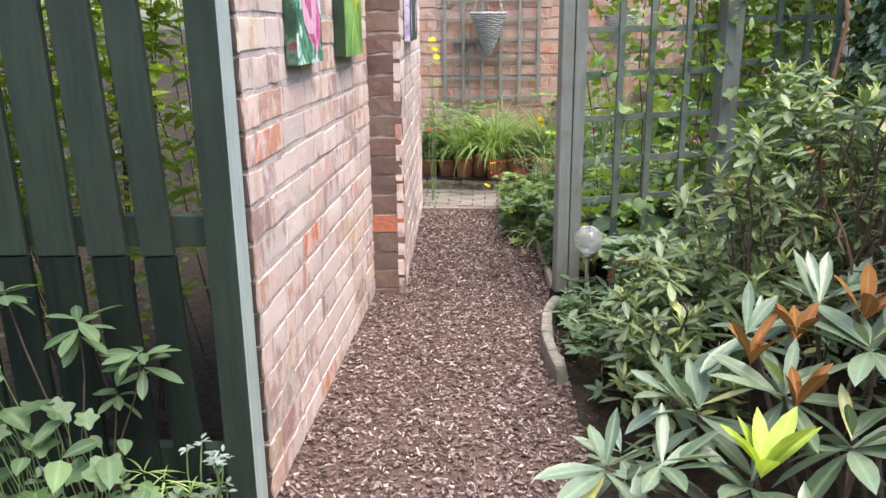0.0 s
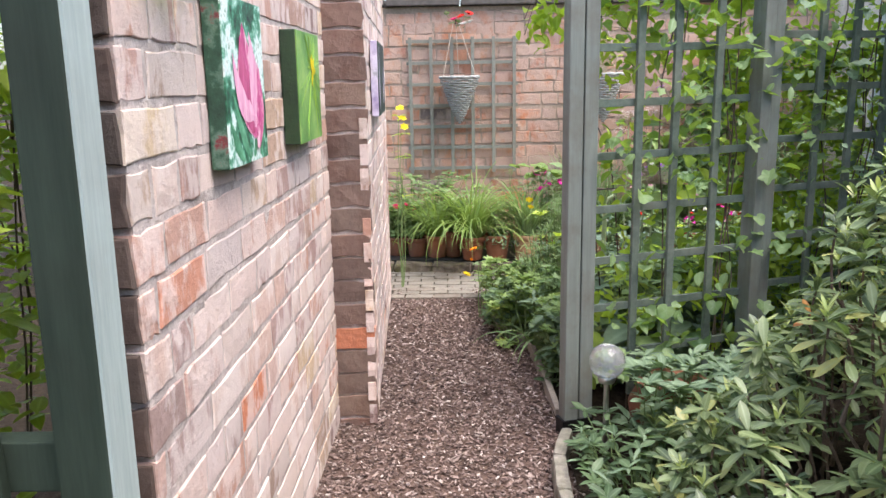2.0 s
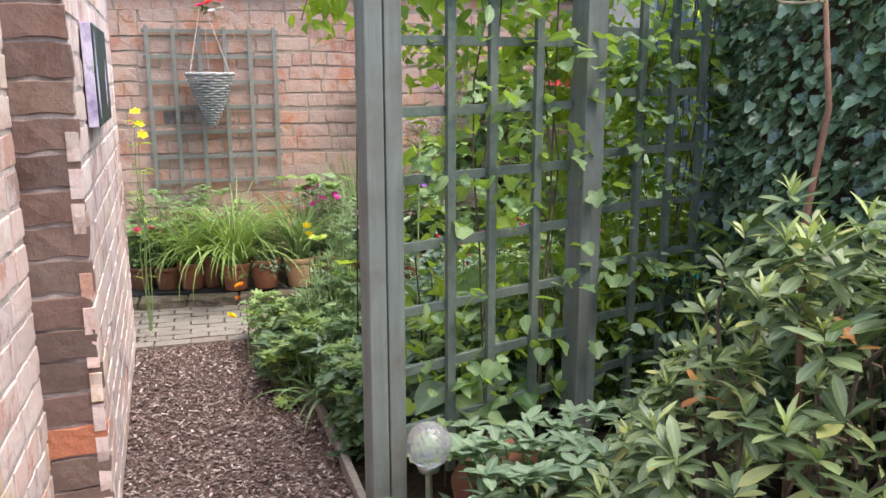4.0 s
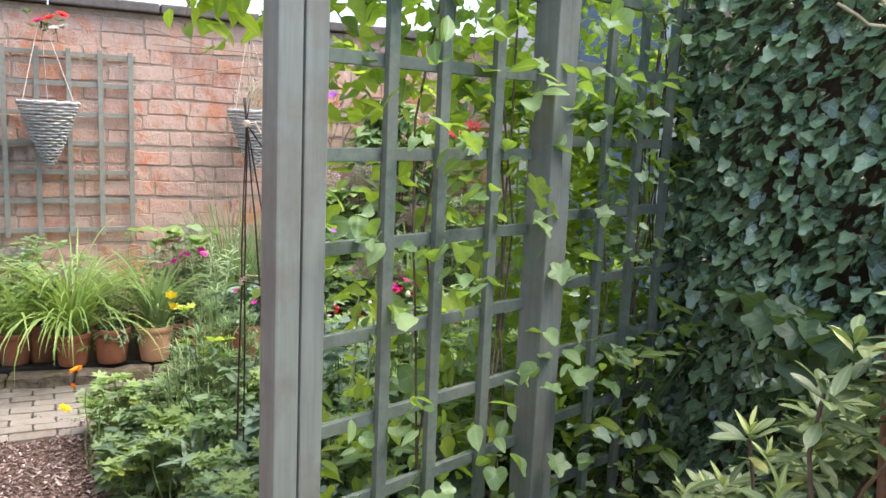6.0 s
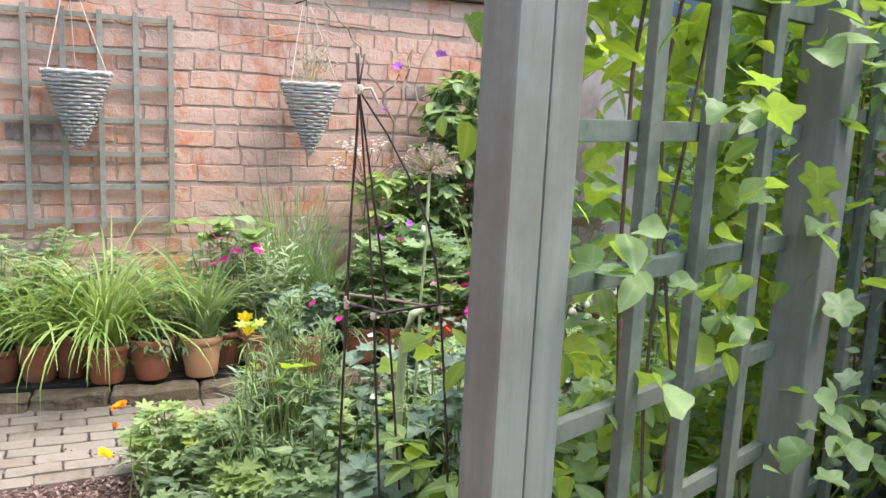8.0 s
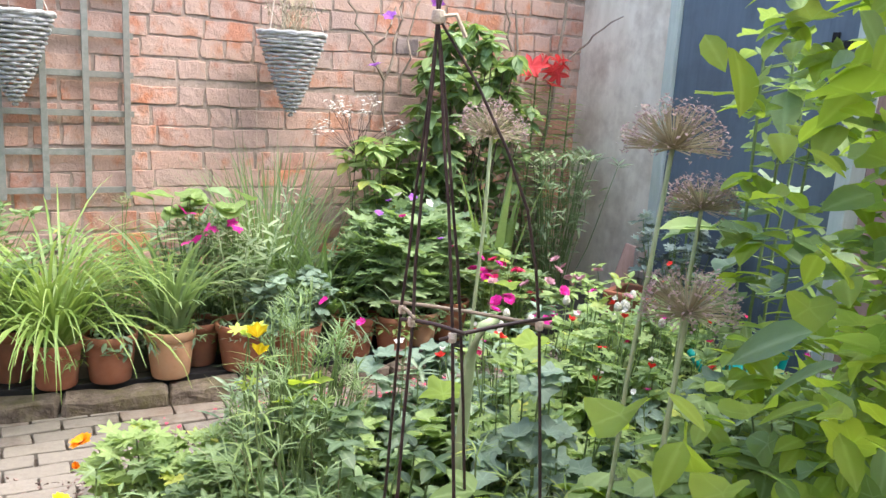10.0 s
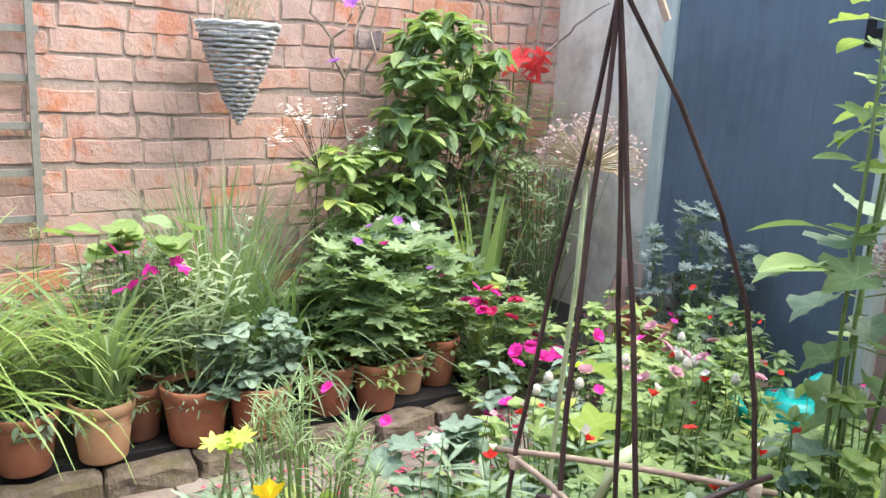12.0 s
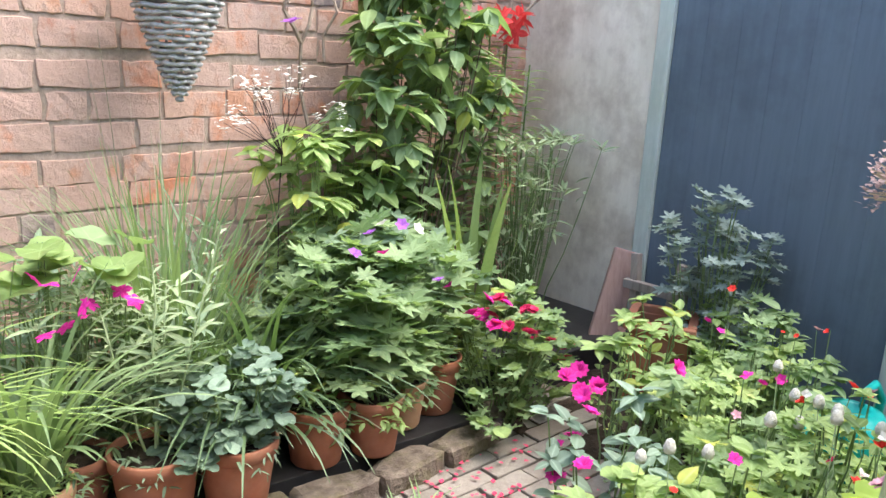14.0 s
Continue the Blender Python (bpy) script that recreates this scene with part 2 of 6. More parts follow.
m, t, b = nodes_of("crackled_glass")
b.inputs["Base Color"].default_value = (0.86, 0.88, 0.88, 1)
b.inputs["Transmission Weight"].default_value = 0.85
b.inputs["Roughness"].default_value = 0.12
vor = t.nodes.new("ShaderNodeTexVoronoi")
vor.inputs["Scale"].default_value = 55
t.links.new(world_pos(t), vor.inputs["Vector"])
bump(t, b, vor.outputs["Distance"], 0.45, 0.008)
M["globe_glass"] = m


def flower_paint(name, colour, rough=0.6, trans=0.3):
    return leaf_material(name, tuple(c * 0.75 for c in colour), colour, tuple(min(1, c * 1.1) for c in colour), rough, trans, 0.2)


M["red"] = flower_paint("red_petal", (0.75, 0.04, 0.03))
M["coral"] = flower_paint("coral_petal", (0.76, 0.085, 0.09))
M["magenta"] = flower_paint("magenta_petal", (0.68, 0.03, 0.33))
M["crimson"] = flower_paint("crimson_petal", (0.62, 0.025, 0.13))
M["violet"] = flower_paint("violet_petal", (0.36, 0.12, 0.52))
M["yellow"] = flower_paint("yellow_petal", (0.9, 0.72, 0.03))
M["orange"] = flower_paint("orange_petal", (0.9, 0.32, 0.01))
M["white"] = flower_paint("white_petal", (0.82, 0.81, 0.76))
M["pink_pale"] = flower_paint("dusty_pink_petal", (0.55, 0.3, 0.36))
M["allium"] = flower_paint("dry_allium_head", (0.4, 0.3, 0.29), 0.8)
M["lf_rhodo"] = leaf_material("rhododendron_leaf", (0.085, 0.125, 0.075), (0.2, 0.26, 0.17), (0.2, 0.32, 0.08), 0.33, 0.12, 0.7, (0.42, 0.4, 0.14))
M["lf_rhodo_small"] = leaf_material("small_rhododendron_leaf", (0.05, 0.082, 0.036), (0.185, 0.236, 0.105), (0.22, 0.34, 0.075), 0.42, 0.2, 0.6, (0.36, 0.36, 0.12))
M["lf_new"] = leaf_material("new_lime_leaf", (0.32, 0.42, 0.06), (0.46, 0.56, 0.1), (0.5, 0.65, 0.05), 0.45, 0.35)
M["lf_young"] = leaf_material("pale_young_leaf", (0.27, 0.35, 0.11), (0.42, 0.48, 0.2), (0.42, 0.52, 0.12), 0.5, 0.3, 0.4)
M["lf_rust"] = leaf_material("rust_felted_leaf", (0.17, 0.075, 0.025), (0.28, 0.13, 0.045), (0.3, 0.12, 0.03), 0.85, 0.1, 0.1)
M["lf_orange"] = leaf_material("orange_dying_leaf", (0.42, 0.13, 0.05), (0.5, 0.24, 0.06), (0.5, 0.2, 0.04), 0.6, 0.3)
M["lf_lime"] = leaf_material("lime_vine_leaf", (0.17, 0.27, 0.05), (0.36, 0.46, 0.1), (0.55, 0.72, 0.06), 0.55, 0.55, 0.3)
M["lf_vine"] = leaf_material("vine_leaf", (0.085, 0.16, 0.065), (0.24, 0.34, 0.17), (0.38, 0.58, 0.06), 0.45, 0.4)
M["lf_mid"] = leaf_material("mid_green_leaf", (0.095, 0.16, 0.07), (0.235, 0.325, 0.165), (0.3, 0.45, 0.12), 0.58, 0.34, 0.3)
M["lf_fresh"] = leaf_material("fresh_green_leaf", (0.135, 0.21, 0.062), (0.28, 0.38, 0.15), (0.36, 0.51, 0.11), 0.58, 0.35, 0.3, (0.42, 0.45, 0.1))
M["lf_strap"] = leaf_material("lime_strap_leaf", (0.12, 0.21, 0.045), (0.26, 0.36, 0.11), (0.34, 0.48, 0.09), 0.45, 0.35)
M["lf_dark"] = leaf_material("dark_green_leaf", (0.04, 0.075, 0.038), (0.115, 0.175, 0.09), (0.15, 0.27, 0.05), 0.45, 0.25, 0.4)
M["lf_ivy"] = leaf_material("ivy_leaf", (0.04, 0.078, 0.045), (0.265, 0.375, 0.21), (0.12, 0.24, 0.05), 0.27, 0.12, 0.8)
M["lf_blue"] = leaf_material("blue_green_leaf", (0.1, 0.16, 0.12), (0.2, 0.28, 0.205), (0.25, 0.38, 0.2), 0.6, 0.25)
M["lf_silver"] = leaf_material("silver_green_leaf", (0.15, 0.215, 0.115), (0.3, 0.375, 0.215), (0.35, 0.45, 0.2), 0.7, 0.25)
M["lf_grey"] = leaf_material("grey_green_leaf", (0.1, 0.16, 0.1), (0.21, 0.29, 0.19), (0.25, 0.4, 0.15), 0.5, 0.25)
M["lf_pewter"] = leaf_material("pewter_leaf", (0.14, 0.19, 0.17), (0.28, 0.345, 0.31), (0.3, 0.4, 0.28), 0.65, 0.25, 0.3)
M["fluff"] = plain_material("pale_seed_fluff", (0.5, 0.48, 0.4), (0.74, 0.72, 0.64), 150, 0.95, bump_s=0.9, bump_d=0.006)
M["petals_mulch"] = flower_paint("fallen_petal", (0.55, 0.05, 0.12))


# ---- mesh helpers ----
def thing(name, at, label, category, group="", kind=""):
    e = new(name)
    e.location = at
    e.empty_display_size = 0.05
    return tagged(e, label, category, group, kind)


def base_of(parent):
    p = Vector((0, 0, 0))
    while parent is not None:
        p += Vector(parent.location)
        parent = parent.parent
    return p


def mesh_from(name, verts, faces, mat, smooth=False):
    me = bpy.data.meshes.new(name)
    me.from_pydata([tuple(v) for v in verts], [], [tuple(f) for f in faces])
    if mat is not None:
        me.materials.append(mat)
    if smooth:
        me.polygons.foreach_set("use_smooth", [True] * len(me.polygons))
    me.update()
    return me


def mpart(name, verts, faces, mat, parent=None, label="", smooth=False, kind=""):
    """One mesh object, given in world metres, under a parent that may be turned nowhere."""
    o = base_of(parent)
    v = np.asarray(verts, dtype=float) - np.array(o)
    ob = new(name, mesh_from(name, v.tolist(), faces, mat, smooth))
    ob.parent = parent
    return tagged(ob, label, kind=kind)


def part(name, bm, mat, parent, label="", smooth=False):
    """One bmesh, given in world metres, as one mesh object."""
    bmesh.ops.translate(bm, verts=bm.verts, vec=-base_of(parent))
    me = bpy.data.meshes.new(name)
    bm.to_mesh(me)
    bm.free()
    me.materials.append(mat)
    if smooth:
        me.polygons.foreach_set("use_smooth", [True] * len(me.polygons))
    ob = new(name, me)
    ob.parent = parent
    return tagged(ob, label)


def box_bm(size, m, bevel=0.003, bm=None):
    bm = bm or bmesh.new()
    r = bmesh.ops.create_cube(bm, size=1.0, matrix=m @ Matrix.Diagonal((*size, 1)))
    if bevel:
        edges = {e for v in r["verts"] for e in v.link_edges}
        bmesh.ops.bevel(bm, geom=list(edges), offset=bevel, segments=2, affect="EDGES", profile=0.6)
    return bm


def lathe(profile, segs=28, centre=(0, 0, 0), squash=1.0):
    v, f = [], []
    for r, z in profile:
        for i in range(segs):
            a = 2 * math.pi * i / segs
            v.append((centre[0] + r * math.cos(a), centre[1] + r * math.sin(a) * squash, centre[2] + z))
    for k in range(len(profile) - 1):
        for i in range(segs):
            j = (i + 1) % segs
            f.append((k * segs + i, k * segs + j, (k + 1) * segs + j, (k + 1) * segs + i))
    return v, f


def tube(points, radii, segs=6):
    """A closed tube along points."""
    v, f = [], []
    pts = [Vector(p) for p in points]
    if isinstance(radii, (int, float)):
        radii = [radii] * len(pts)
    for i, p in enumerate(pts):
        d = (pts[min(i + 1, len(pts) - 1)] - pts[max(i - 1, 0)]).normalized()
        ref = Vector((0, 0, 1)) if abs(d.z) < 0.9 else Vector((1, 0, 0))
        a = d.cross(ref).normalized()
        b_ = d.cross(a)
        for k in range(segs):
            an = 2 * math.pi * k / segs
            v.append(p + (a * math.cos(an) + b_ * math.sin(an)) * radii[i])
    for i in range(len(pts) - 1):
        for k in range(segs):
            j = (k + 1) % segs
            f.append((i * segs + k, i * segs + j, (i + 1) * segs + j, (i + 1) * segs + k))
    f.append(tuple(range(segs))[::-1])
    f.append(tuple((len(pts) - 1) * segs + k for k in range(segs)))
    return v, f


RIBS = {}


def set_rib(me, rib):
    at_ = me.attributes.new("rib", "FLOAT", "POINT")
    at_.data.foreach_set("value", np.asarray(rib, dtype=np.float32))


class Heap:
    """Collects many small pieces into one mesh."""

    def __init__(self):
        self.v, self.f, self.n, self.r, self.ribbed = [], [], 0, [], False

    def add(self, verts, faces):
        self.v.append(np.asarray([tuple(p) for p in verts], dtype=float))
        self.r.append(np.zeros(len(verts)))
        self.f.extend(tuple(i + self.n for i in fc) for fc in faces)
        self.n += len(verts)

    def add_at(self, verts, faces, m):
        a = np.array(m)
        self.v.append(verts @ a[:3, :3].T + a[:3, 3])
        rib = RIBS.get(id(verts))
        self.ribbed |= rib is not None
        self.r.append(np.zeros(len(verts)) if rib is None else rib)
        self.f.extend(tuple(i + self.n for i in fc) for fc in faces)
        self.n += len(verts)

    def put(self, name, mat, parent=None, label="", smooth=False, kind=""):
        if not self.v:
            return None
        ob = mpart(name, np.concatenate(self.v), self.f, mat, parent, label, smooth, kind)
        if self.ribbed:
            set_rib(ob.data, np.concatenate(self.r))
        return ob


# ---- leaf shapes: unit length along +y, face up ----
def blade_leaf(width, droop=0.15, fold=0.12, stations=5, peak=0.5, tip=0.02, blunt=0.8):
    v, f = [], []
    for i in range(stations + 1):
        s = i / stations
        w = width / 2 * max(tip, math.sin(math.pi * s ** (math.log(0.5) / math.log(peak))) ** blunt)
        z = -droop * s * s
        v += [(-w, s, z + fold * w), (0, s, z), (w, s, z + fold * w)]
    for i in range(stations):
        a = 3 * i
        f += [(a, a + 1, a + 4, a + 3), (a + 1, a + 2, a + 5, a + 4)]
    return np.array(v), f


def fan_leaf(radius, n=14, cup=0.08, offset=0.0):
    """A leaf from an outline r(angle), with a middle ring, wavy; the stalk is at the origin."""
    v, f = [(0, 0.42 + offset, -0.03)], []
    for ring in (0.55, 1.0):
        for i in range(n):
            a = 2 * math.pi * i / n - math.pi / 2
            r = radius(a) * ring
            x, y = r * math.cos(a), 0.42 + r * math.sin(a)
            v.append((x, y, cup * (x * x * 3 - 0.75 * (y - 0.4) ** 2) + 0.05 * ring * math.sin(3 * a + 1) * r + (0.02 if i % 3 else -0.02) * ring))
    for i in range(n):
        j = (i + 1) % n
        f.append((0, 1 + i, 1 + j))
        f.append((1 + i, 1 + n + i, 1 + n + j, 1 + j))
    return np.array(v), f


def heart(a):
    d = abs((a + math.pi / 2 + math.pi) % (2 * math.pi) - math.pi)
    return (0.30 + 0.16 * math.sin(min(d, 2.0) * 0.9)) * (1 if d > 0.25 else 0.8) + (0.14 if abs(a - math.pi / 2) < 0.3 else 0)


def ivy_outline(a):
    u = a - math.pi / 2
    return 0.27 + 0.25 * max(0, math.cos(5 * u / 2.0 * 0.9)) ** 2 if abs(u) < 2.6 else 0.2


def palm(lobes, deep):
    def r(a):
        u = a - math.pi / 2
        return 0.5 * (1 - deep * (0.5 - 0.5 * math.cos(lobes * u)))
    return r


def rounded(a):
    return 0.46 + 0.035 * math.cos(9 * a)


LEAF = {
    "rhodo": blade_leaf(0.27, 0.16, 0.25, 5, 0.55),
    "rhodo_b": blade_leaf(0.33, 0.12, 0.22, 6, 0.6, 0.02, 0.65),
    "rhodo_c": blade_leaf(0.22, -0.06, 0.45, 5, 0.6),
    "oval": blade_leaf(0.42, 0.2, 0.2, 4, 0.5),
    "lance": blade_leaf(0.2, 0.25, 0.3, 4, 0.45),
    "thin": blade_leaf(0.07, 0.35, 0.2, 4, 0.4),
    "ovate": blade_leaf(0.55, 0.2, 0.2, 5, 0.4),
    "heart": fan_leaf(heart, 15, 0.35),
    "ivy": fan_leaf(ivy_outline, 15, 0.08),
    "palm": fan_leaf(palm(5, 0.62), 20, 0.1),
    "palm7": fan_leaf(palm(7, 0.55), 28, 0.1),
    "round": fan_leaf(rounded, 18, 0.14),
    "lobed": fan_leaf(palm(5, 0.34), 25, 0.2),
    "petal": blade_leaf(0.75, 0.25, 0.15, 3, 0.62),
    "hosta": blade_leaf(0.72, 0.35, 0.25, 6, 0.45),
}
for kind_, (v_, f_) in LEAF.items():
    r_ = np.zeros(len(v_))
    if len(f_[0]) == 4:
        r_[1::3] = 1.0
    else:
        n_ = (len(v_) - 1) // 2
        r_[0] = 0.95
        r_[1:1 + n_:3] = 0.95
        r_[1 + n_::3] = 0.8
    RIBS[id(v_)] = r_
rng = random.Random(7)


def leaf_pose(p, heading, tilt, length, twist=0.0):
    """heading: degrees in plan; tilt: degrees above level."""
    return Matrix.Translation(p) @ Euler((radians(tilt), radians(twist), radians(heading)), "XYZ").to_matrix().to_4x4() @ Matrix.Scale(length, 4)


def whorl(p, n, length, up, spread=14, lean=(0, 0)):
    for i in range(n):
        h = 360 * i / n + rng.uniform(-spread, spread)
        yield leaf_pose(p + Vector((0, 0, rng.uniform(-0.012, 0.012))), h + lean[0] * 0, up + rng.uniform(-spread, spread) + lean[1] * math.cos(radians(h - lean[0])), length * rng.uniform(0.75, 1.12), rng.uniform(-18, 18))


MESHES = {}


def leaf_mesh(kind, mat):
    key = kind + "/" + mat
    if key not in MESHES:
        MESHES[key] = mesh_from("leaf", LEAF[kind][0].tolist(), LEAF[kind][1], M[mat], True)
        set_rib(MESHES[key], RIBS[id(LEAF[kind][0])])
    return MESHES[key]


def leaf_object(kind, mat, m, parent):
    ob = bpy.data.objects.new("leaf", leaf_mesh(kind, mat))
    scene.collection.objects.link(ob)
    ob.parent = parent
    ob.matrix_basis = Matrix.Translation(-base_of(parent)) @ m
    return ob


def curve_points(a, b_, sag=0.0, n=6, wob=0.0):
    a, b_ = Vector(a), Vector(b_)
    out = []
    for i in range(n + 1):
        s = i / n
        p = a.lerp(b_, s)
        p.z += sag * math.sin(math.pi * s)
        if wob and 0 < i < n:
            p += Vector((rng.uniform(-wob, wob), rng.uniform(-wob, wob), 0))
        out.append(p)
    return out


def strap(base, heading, length, width, rise, bend):
    """A long arching blade. rise: first angle in degrees, bend: how many degrees it turns down."""
    v, f = [], []
    n = 8
    h = radians(heading)
    d = Vector((math.cos(h), math.sin(h), 0))
    side = Vector((-d.y, d.x, 0))
    p = Vector(base)
    for i in range(n + 1):
        s = i / n
        w = width / 2 * (1 - s ** 2.2) + 0.0006
        up = side.cross(d)
        v += [p - side * w, p + Vector((0, 0, -w * 0.35)), p + side * w]
        an = radians(rise - bend * s ** 1.3)
        p = p + (d * math.cos(an) + Vector((0, 0, 1)) * math.sin(an)) * (length / n)
    for i in range(n):
        a = 3 * i
        f += [(a, a + 1, a + 4, a + 3), (a + 1, a + 2, a + 5, a + 4)]
    return v, f


# ---- ground ----
def sheet(name, x0, x1, y0, y1, z, mat, label, step=None, rough=0.0):
    nx = max(1, int((x1 - x0) / step)) if step else 1
    ny = max(1, int((y1 - y0) / step)) if step else 1
    v, f = [], []
    for j in range(ny + 1):
        for i in range(nx + 1):
            x, y = x0 + (x1 - x0) * i / nx, y0 + (y1 - y0) * j / ny
            v.append((x, y, z + (rough * noise.noise((x * 6, y * 6, 0)) if rough else 0)))
    for j in range(ny):
        for i in range(nx):
            a = j * (nx + 1) + i
            f.append((a, a + 1, a + nx + 2, a + nx + 1))
    return tagged(mpart(name, v, f, mat, None, "", True), label, "ground", kind="structure")


sheet("ground", -400, 400, -400, 400, -0.03, M["soil"], "dark garden soil reaching far away")
sheet("path", -0.46, 0.62, -1.6, 5.2, 0.0, M["mulch"], "brown bark mulch garden path", 0.05, 0.012)
sheet("bed_soil", 0.46, 2.9, -1.2, 5.0, 0.015, M["soil"], "dark soil of the planted bed", 0.1, 0.03)
sheet("bed_soil", 1.9, 2.9, 5.0, 5.75, 0.015, M["soil"], "dark soil before the blue door", 0.1, 0.02)


def chips():
    hp = Heap()
    r = random.Random(3)
    for k in range(29000):
        y = 0.9 + 4.45 * r.random()
        x = r.uniform(-0.42, 0.6 if y < 2.4 else 0.5)
        if y > 5.12 and r.random() < (y - 5.12) / 0.25:
            continue
        l, w = r.uniform(0.005, 0.022) * (1.8 if r.random() < 0.12 else 1.0), r.uniform(0.003, 0.011) * (1.6 if r.random() < 0.12 else 1.0)
        h = r.uniform(0.001, 0.005)
        z = 0.012 * noise.noise((x * 6, y * 6, 0)) + 0.001 + r.random() * 0.008
        m = Matrix.Translation((x, y, z)) @ Euler((r.uniform(-0.5, 0.5), r.uniform(-0.5, 0.5), r.uniform(0, 6.28))).to_matrix().to_4x4()
        foot = [(sx * l / 2 * r.uniform(0.6, 1.1), sy * w / 2 * r.uniform(0.25, 1.25)) for sx, sy in ((-1, -1), (1, -1), (1, 1), (-1, 1))]
        v = np.array([(a, c, 0) for a, c in foot] + [(a, c, h) for a, c in foot])
        hp.add_at(v, [(4, 5, 6, 7), (0, 1, 5, 4), (1, 2, 6, 5), (2, 3, 7, 6), (3, 0, 4, 7)], m)
    ob = hp.put("wood_chips", M["chip"])
    tagged(ob, "brown and pale bark chips strewn over path", "mulch", kind="stuff")


chips()


# ---- walls of brick ----
def brick_mesh(name, l, h, d, mat, rough, seed):
    r = random.Random(seed)
    nx, nz = 4, 2
    v, f = [], []
    e = 0.003
    for k in range(nz + 1):
        for i in range(nx + 1):
            x, z = (i / nx - 0.5) * (l - 2 * e), (k / nz - 0.5) * (h - 2 * e)
            edge = i in (0, nx) or k in (0, nz)
            v.append((x + r.uniform(-1, 1) * rough * 1.4, d - (0.0006 if edge else 0) + r.uniform(-1, 1) * rough * 0.45, z + r.uniform(-1, 1) * rough * 1.2))
    g = lambda i, k: k * (nx + 1) + i
    for k in range(nz):
        for i in range(nx):
            f.append((g(i, k), g(i, k + 1), g(i + 1, k + 1), g(i + 1, k)))
    ring = [g(i, 0) for i in range(nx)] + [g(nx, k) for k in range(nz)] + [g(i, nz) for i in range(nx, 0, -1)] + [g(0, k) for k in range(nz, 0, -1)]
    s0 = len(v)
    for q in ring:
        x, y, z = v[q]
        v.append((max(-l / 2 - rough, min(l / 2 + rough, x + math.copysign(e * 0.8, x))), d - 0.0022, max(-h / 2 - rough, min(h / 2 + rough, z + math.copysign(e * 0.8, z)))))
    s1 = len(v)
    for q in range(len(ring)):
        x, y, z = v[s0 + q]
        v.append((x, 0, z))
    n = len(ring)
    for q in range(n):
        w = (q + 1) % n
        f.append((ring[q], ring[w], s0 + w, s0 + q))
        f.append((s0 + q, s0 + w, s1 + w, s1 + q))
    return mesh_from(name, v, f, mat)


BRICKS = {}


def brick_of(length, h, d, mat, rough, r):
    key = (round(length, 3), h, d, mat, rough, r.randrange(7))
    if key not in BRICKS:
        BRICKS[key] = brick_mesh("brick", key[0], h, d, M[mat], rough, len(BRICKS) + 11)
    return BRICKS[key]


def brick_face(wall, m, width, z0, z1, mat, course=0.088, rough=0.0022, seed=0, keep=None, stretch=0.215, mixed=0.3, proud=0.0022, wob=0.0, joint=0.012, odd=None, single=False):
    """Lays bricks on the outer face of a wall. m: pose whose x runs along the wall, y out of it."""
    r = random.Random(seed)
    rest = Heap()
    inv = Matrix.Translation(-base_of(wall))
    h = course - joint
    n = int((z1 - z0) / course)
    for k in range(n):
        x = -r.choice((0.0, 0.11, 0.06)) if k % 2 else -r.choice((0.0, 0.03))
        if single:
            x = 0.0
        while x < width - 0.02:
            l = width if single else stretch if r.random() > mixed else stretch * 0.5 - 0.005
            l += 0 if single else r.choice((-0.012, -0.006, 0, 0.006, 0.012))
            a, b_ = max(0.0, x), min(width, x + l)
            if b_ - a > 0.03:
                ll = max(0.03, round((b_ - a) / 0.006) * 0.006)
                me = brick_of(ll, h, 0.03, odd[1] if odd and odd[0] == k else mat, rough, r)
                pm = m @ Matrix.Translation(((a + b_) / 2, -0.03 + proud + r.uniform(-1, 1) * rough * 0.6, z0 + course * (k + 0.5) + r.uniform(-0.0015, 0.0015) + wob * noise.noise((a * 1.3, k * 0.45, seed)))) @ Euler((r.uniform(-0.01, 0.01), r.uniform(-0.007, 0.007), r.uniform(-0.012, 0.012))).to_matrix().to_4x4()
                if keep is None or keep((a + b_) / 2, z0 + course * (k + 0.5)):
                    ob = bpy.data.objects.new("brick", me)
                    scene.collection.objects.link(ob)
                    ob.parent = wall
                    ob.matrix_basis = inv @ pm
                else:
                    vv = np.array([tuple(q.co) for q in me.vertices])
                    rest.add_at(vv, [tuple(p.vertices) for p in me.polygons], pm)
            x += l + 0.011
    if rest.n:
        rest.put("brickwork", M[mat], wall, kind="stuff")


def wall_core(name, size, m, mat, label):
    bm = box_bm(size, m, 0)
    ob = part(name, bm, mat, None)
    return tagged(ob, label, "wall", kind="structure")


# the wall beside the path: face from (-0.385, 1.68) to (-0.345, 3.36)
W1 = pose(-0.345, 3.36, 0) @ pose(0, 0, 0, 0, 0, -90 - 1.36)
W1_LEN = 1.68
wall_1 = wall_core("wall_west_1", (W1_LEN - 0.01, 0.10, 1.92), W1 @ pose(W1_LEN / 2, -0.051, 0.95), M["mortar"], "pinkish lime-washed old brick garden wall")

# the stepped-out length of wall: face from (-0.205, 3.36) to (-0.27, 5.25), with its end turned to the path
W2 = pose(-0.27, 5.25, 0) @ pose(0, 0, 0, 0, 0, -90 + 1.97)
W2_LEN = 1.89
wall_2 = wall_core("wall_west_2", (W2_LEN - 0.012, 0.30, 1.92), W2 @ pose(W2_LEN / 2 - 0.006, -0.151, 0.95), M["mortar"], "bright lime-washed brick garden wall stepping out")
PIER = pose(-0.40, 3.372, 0)

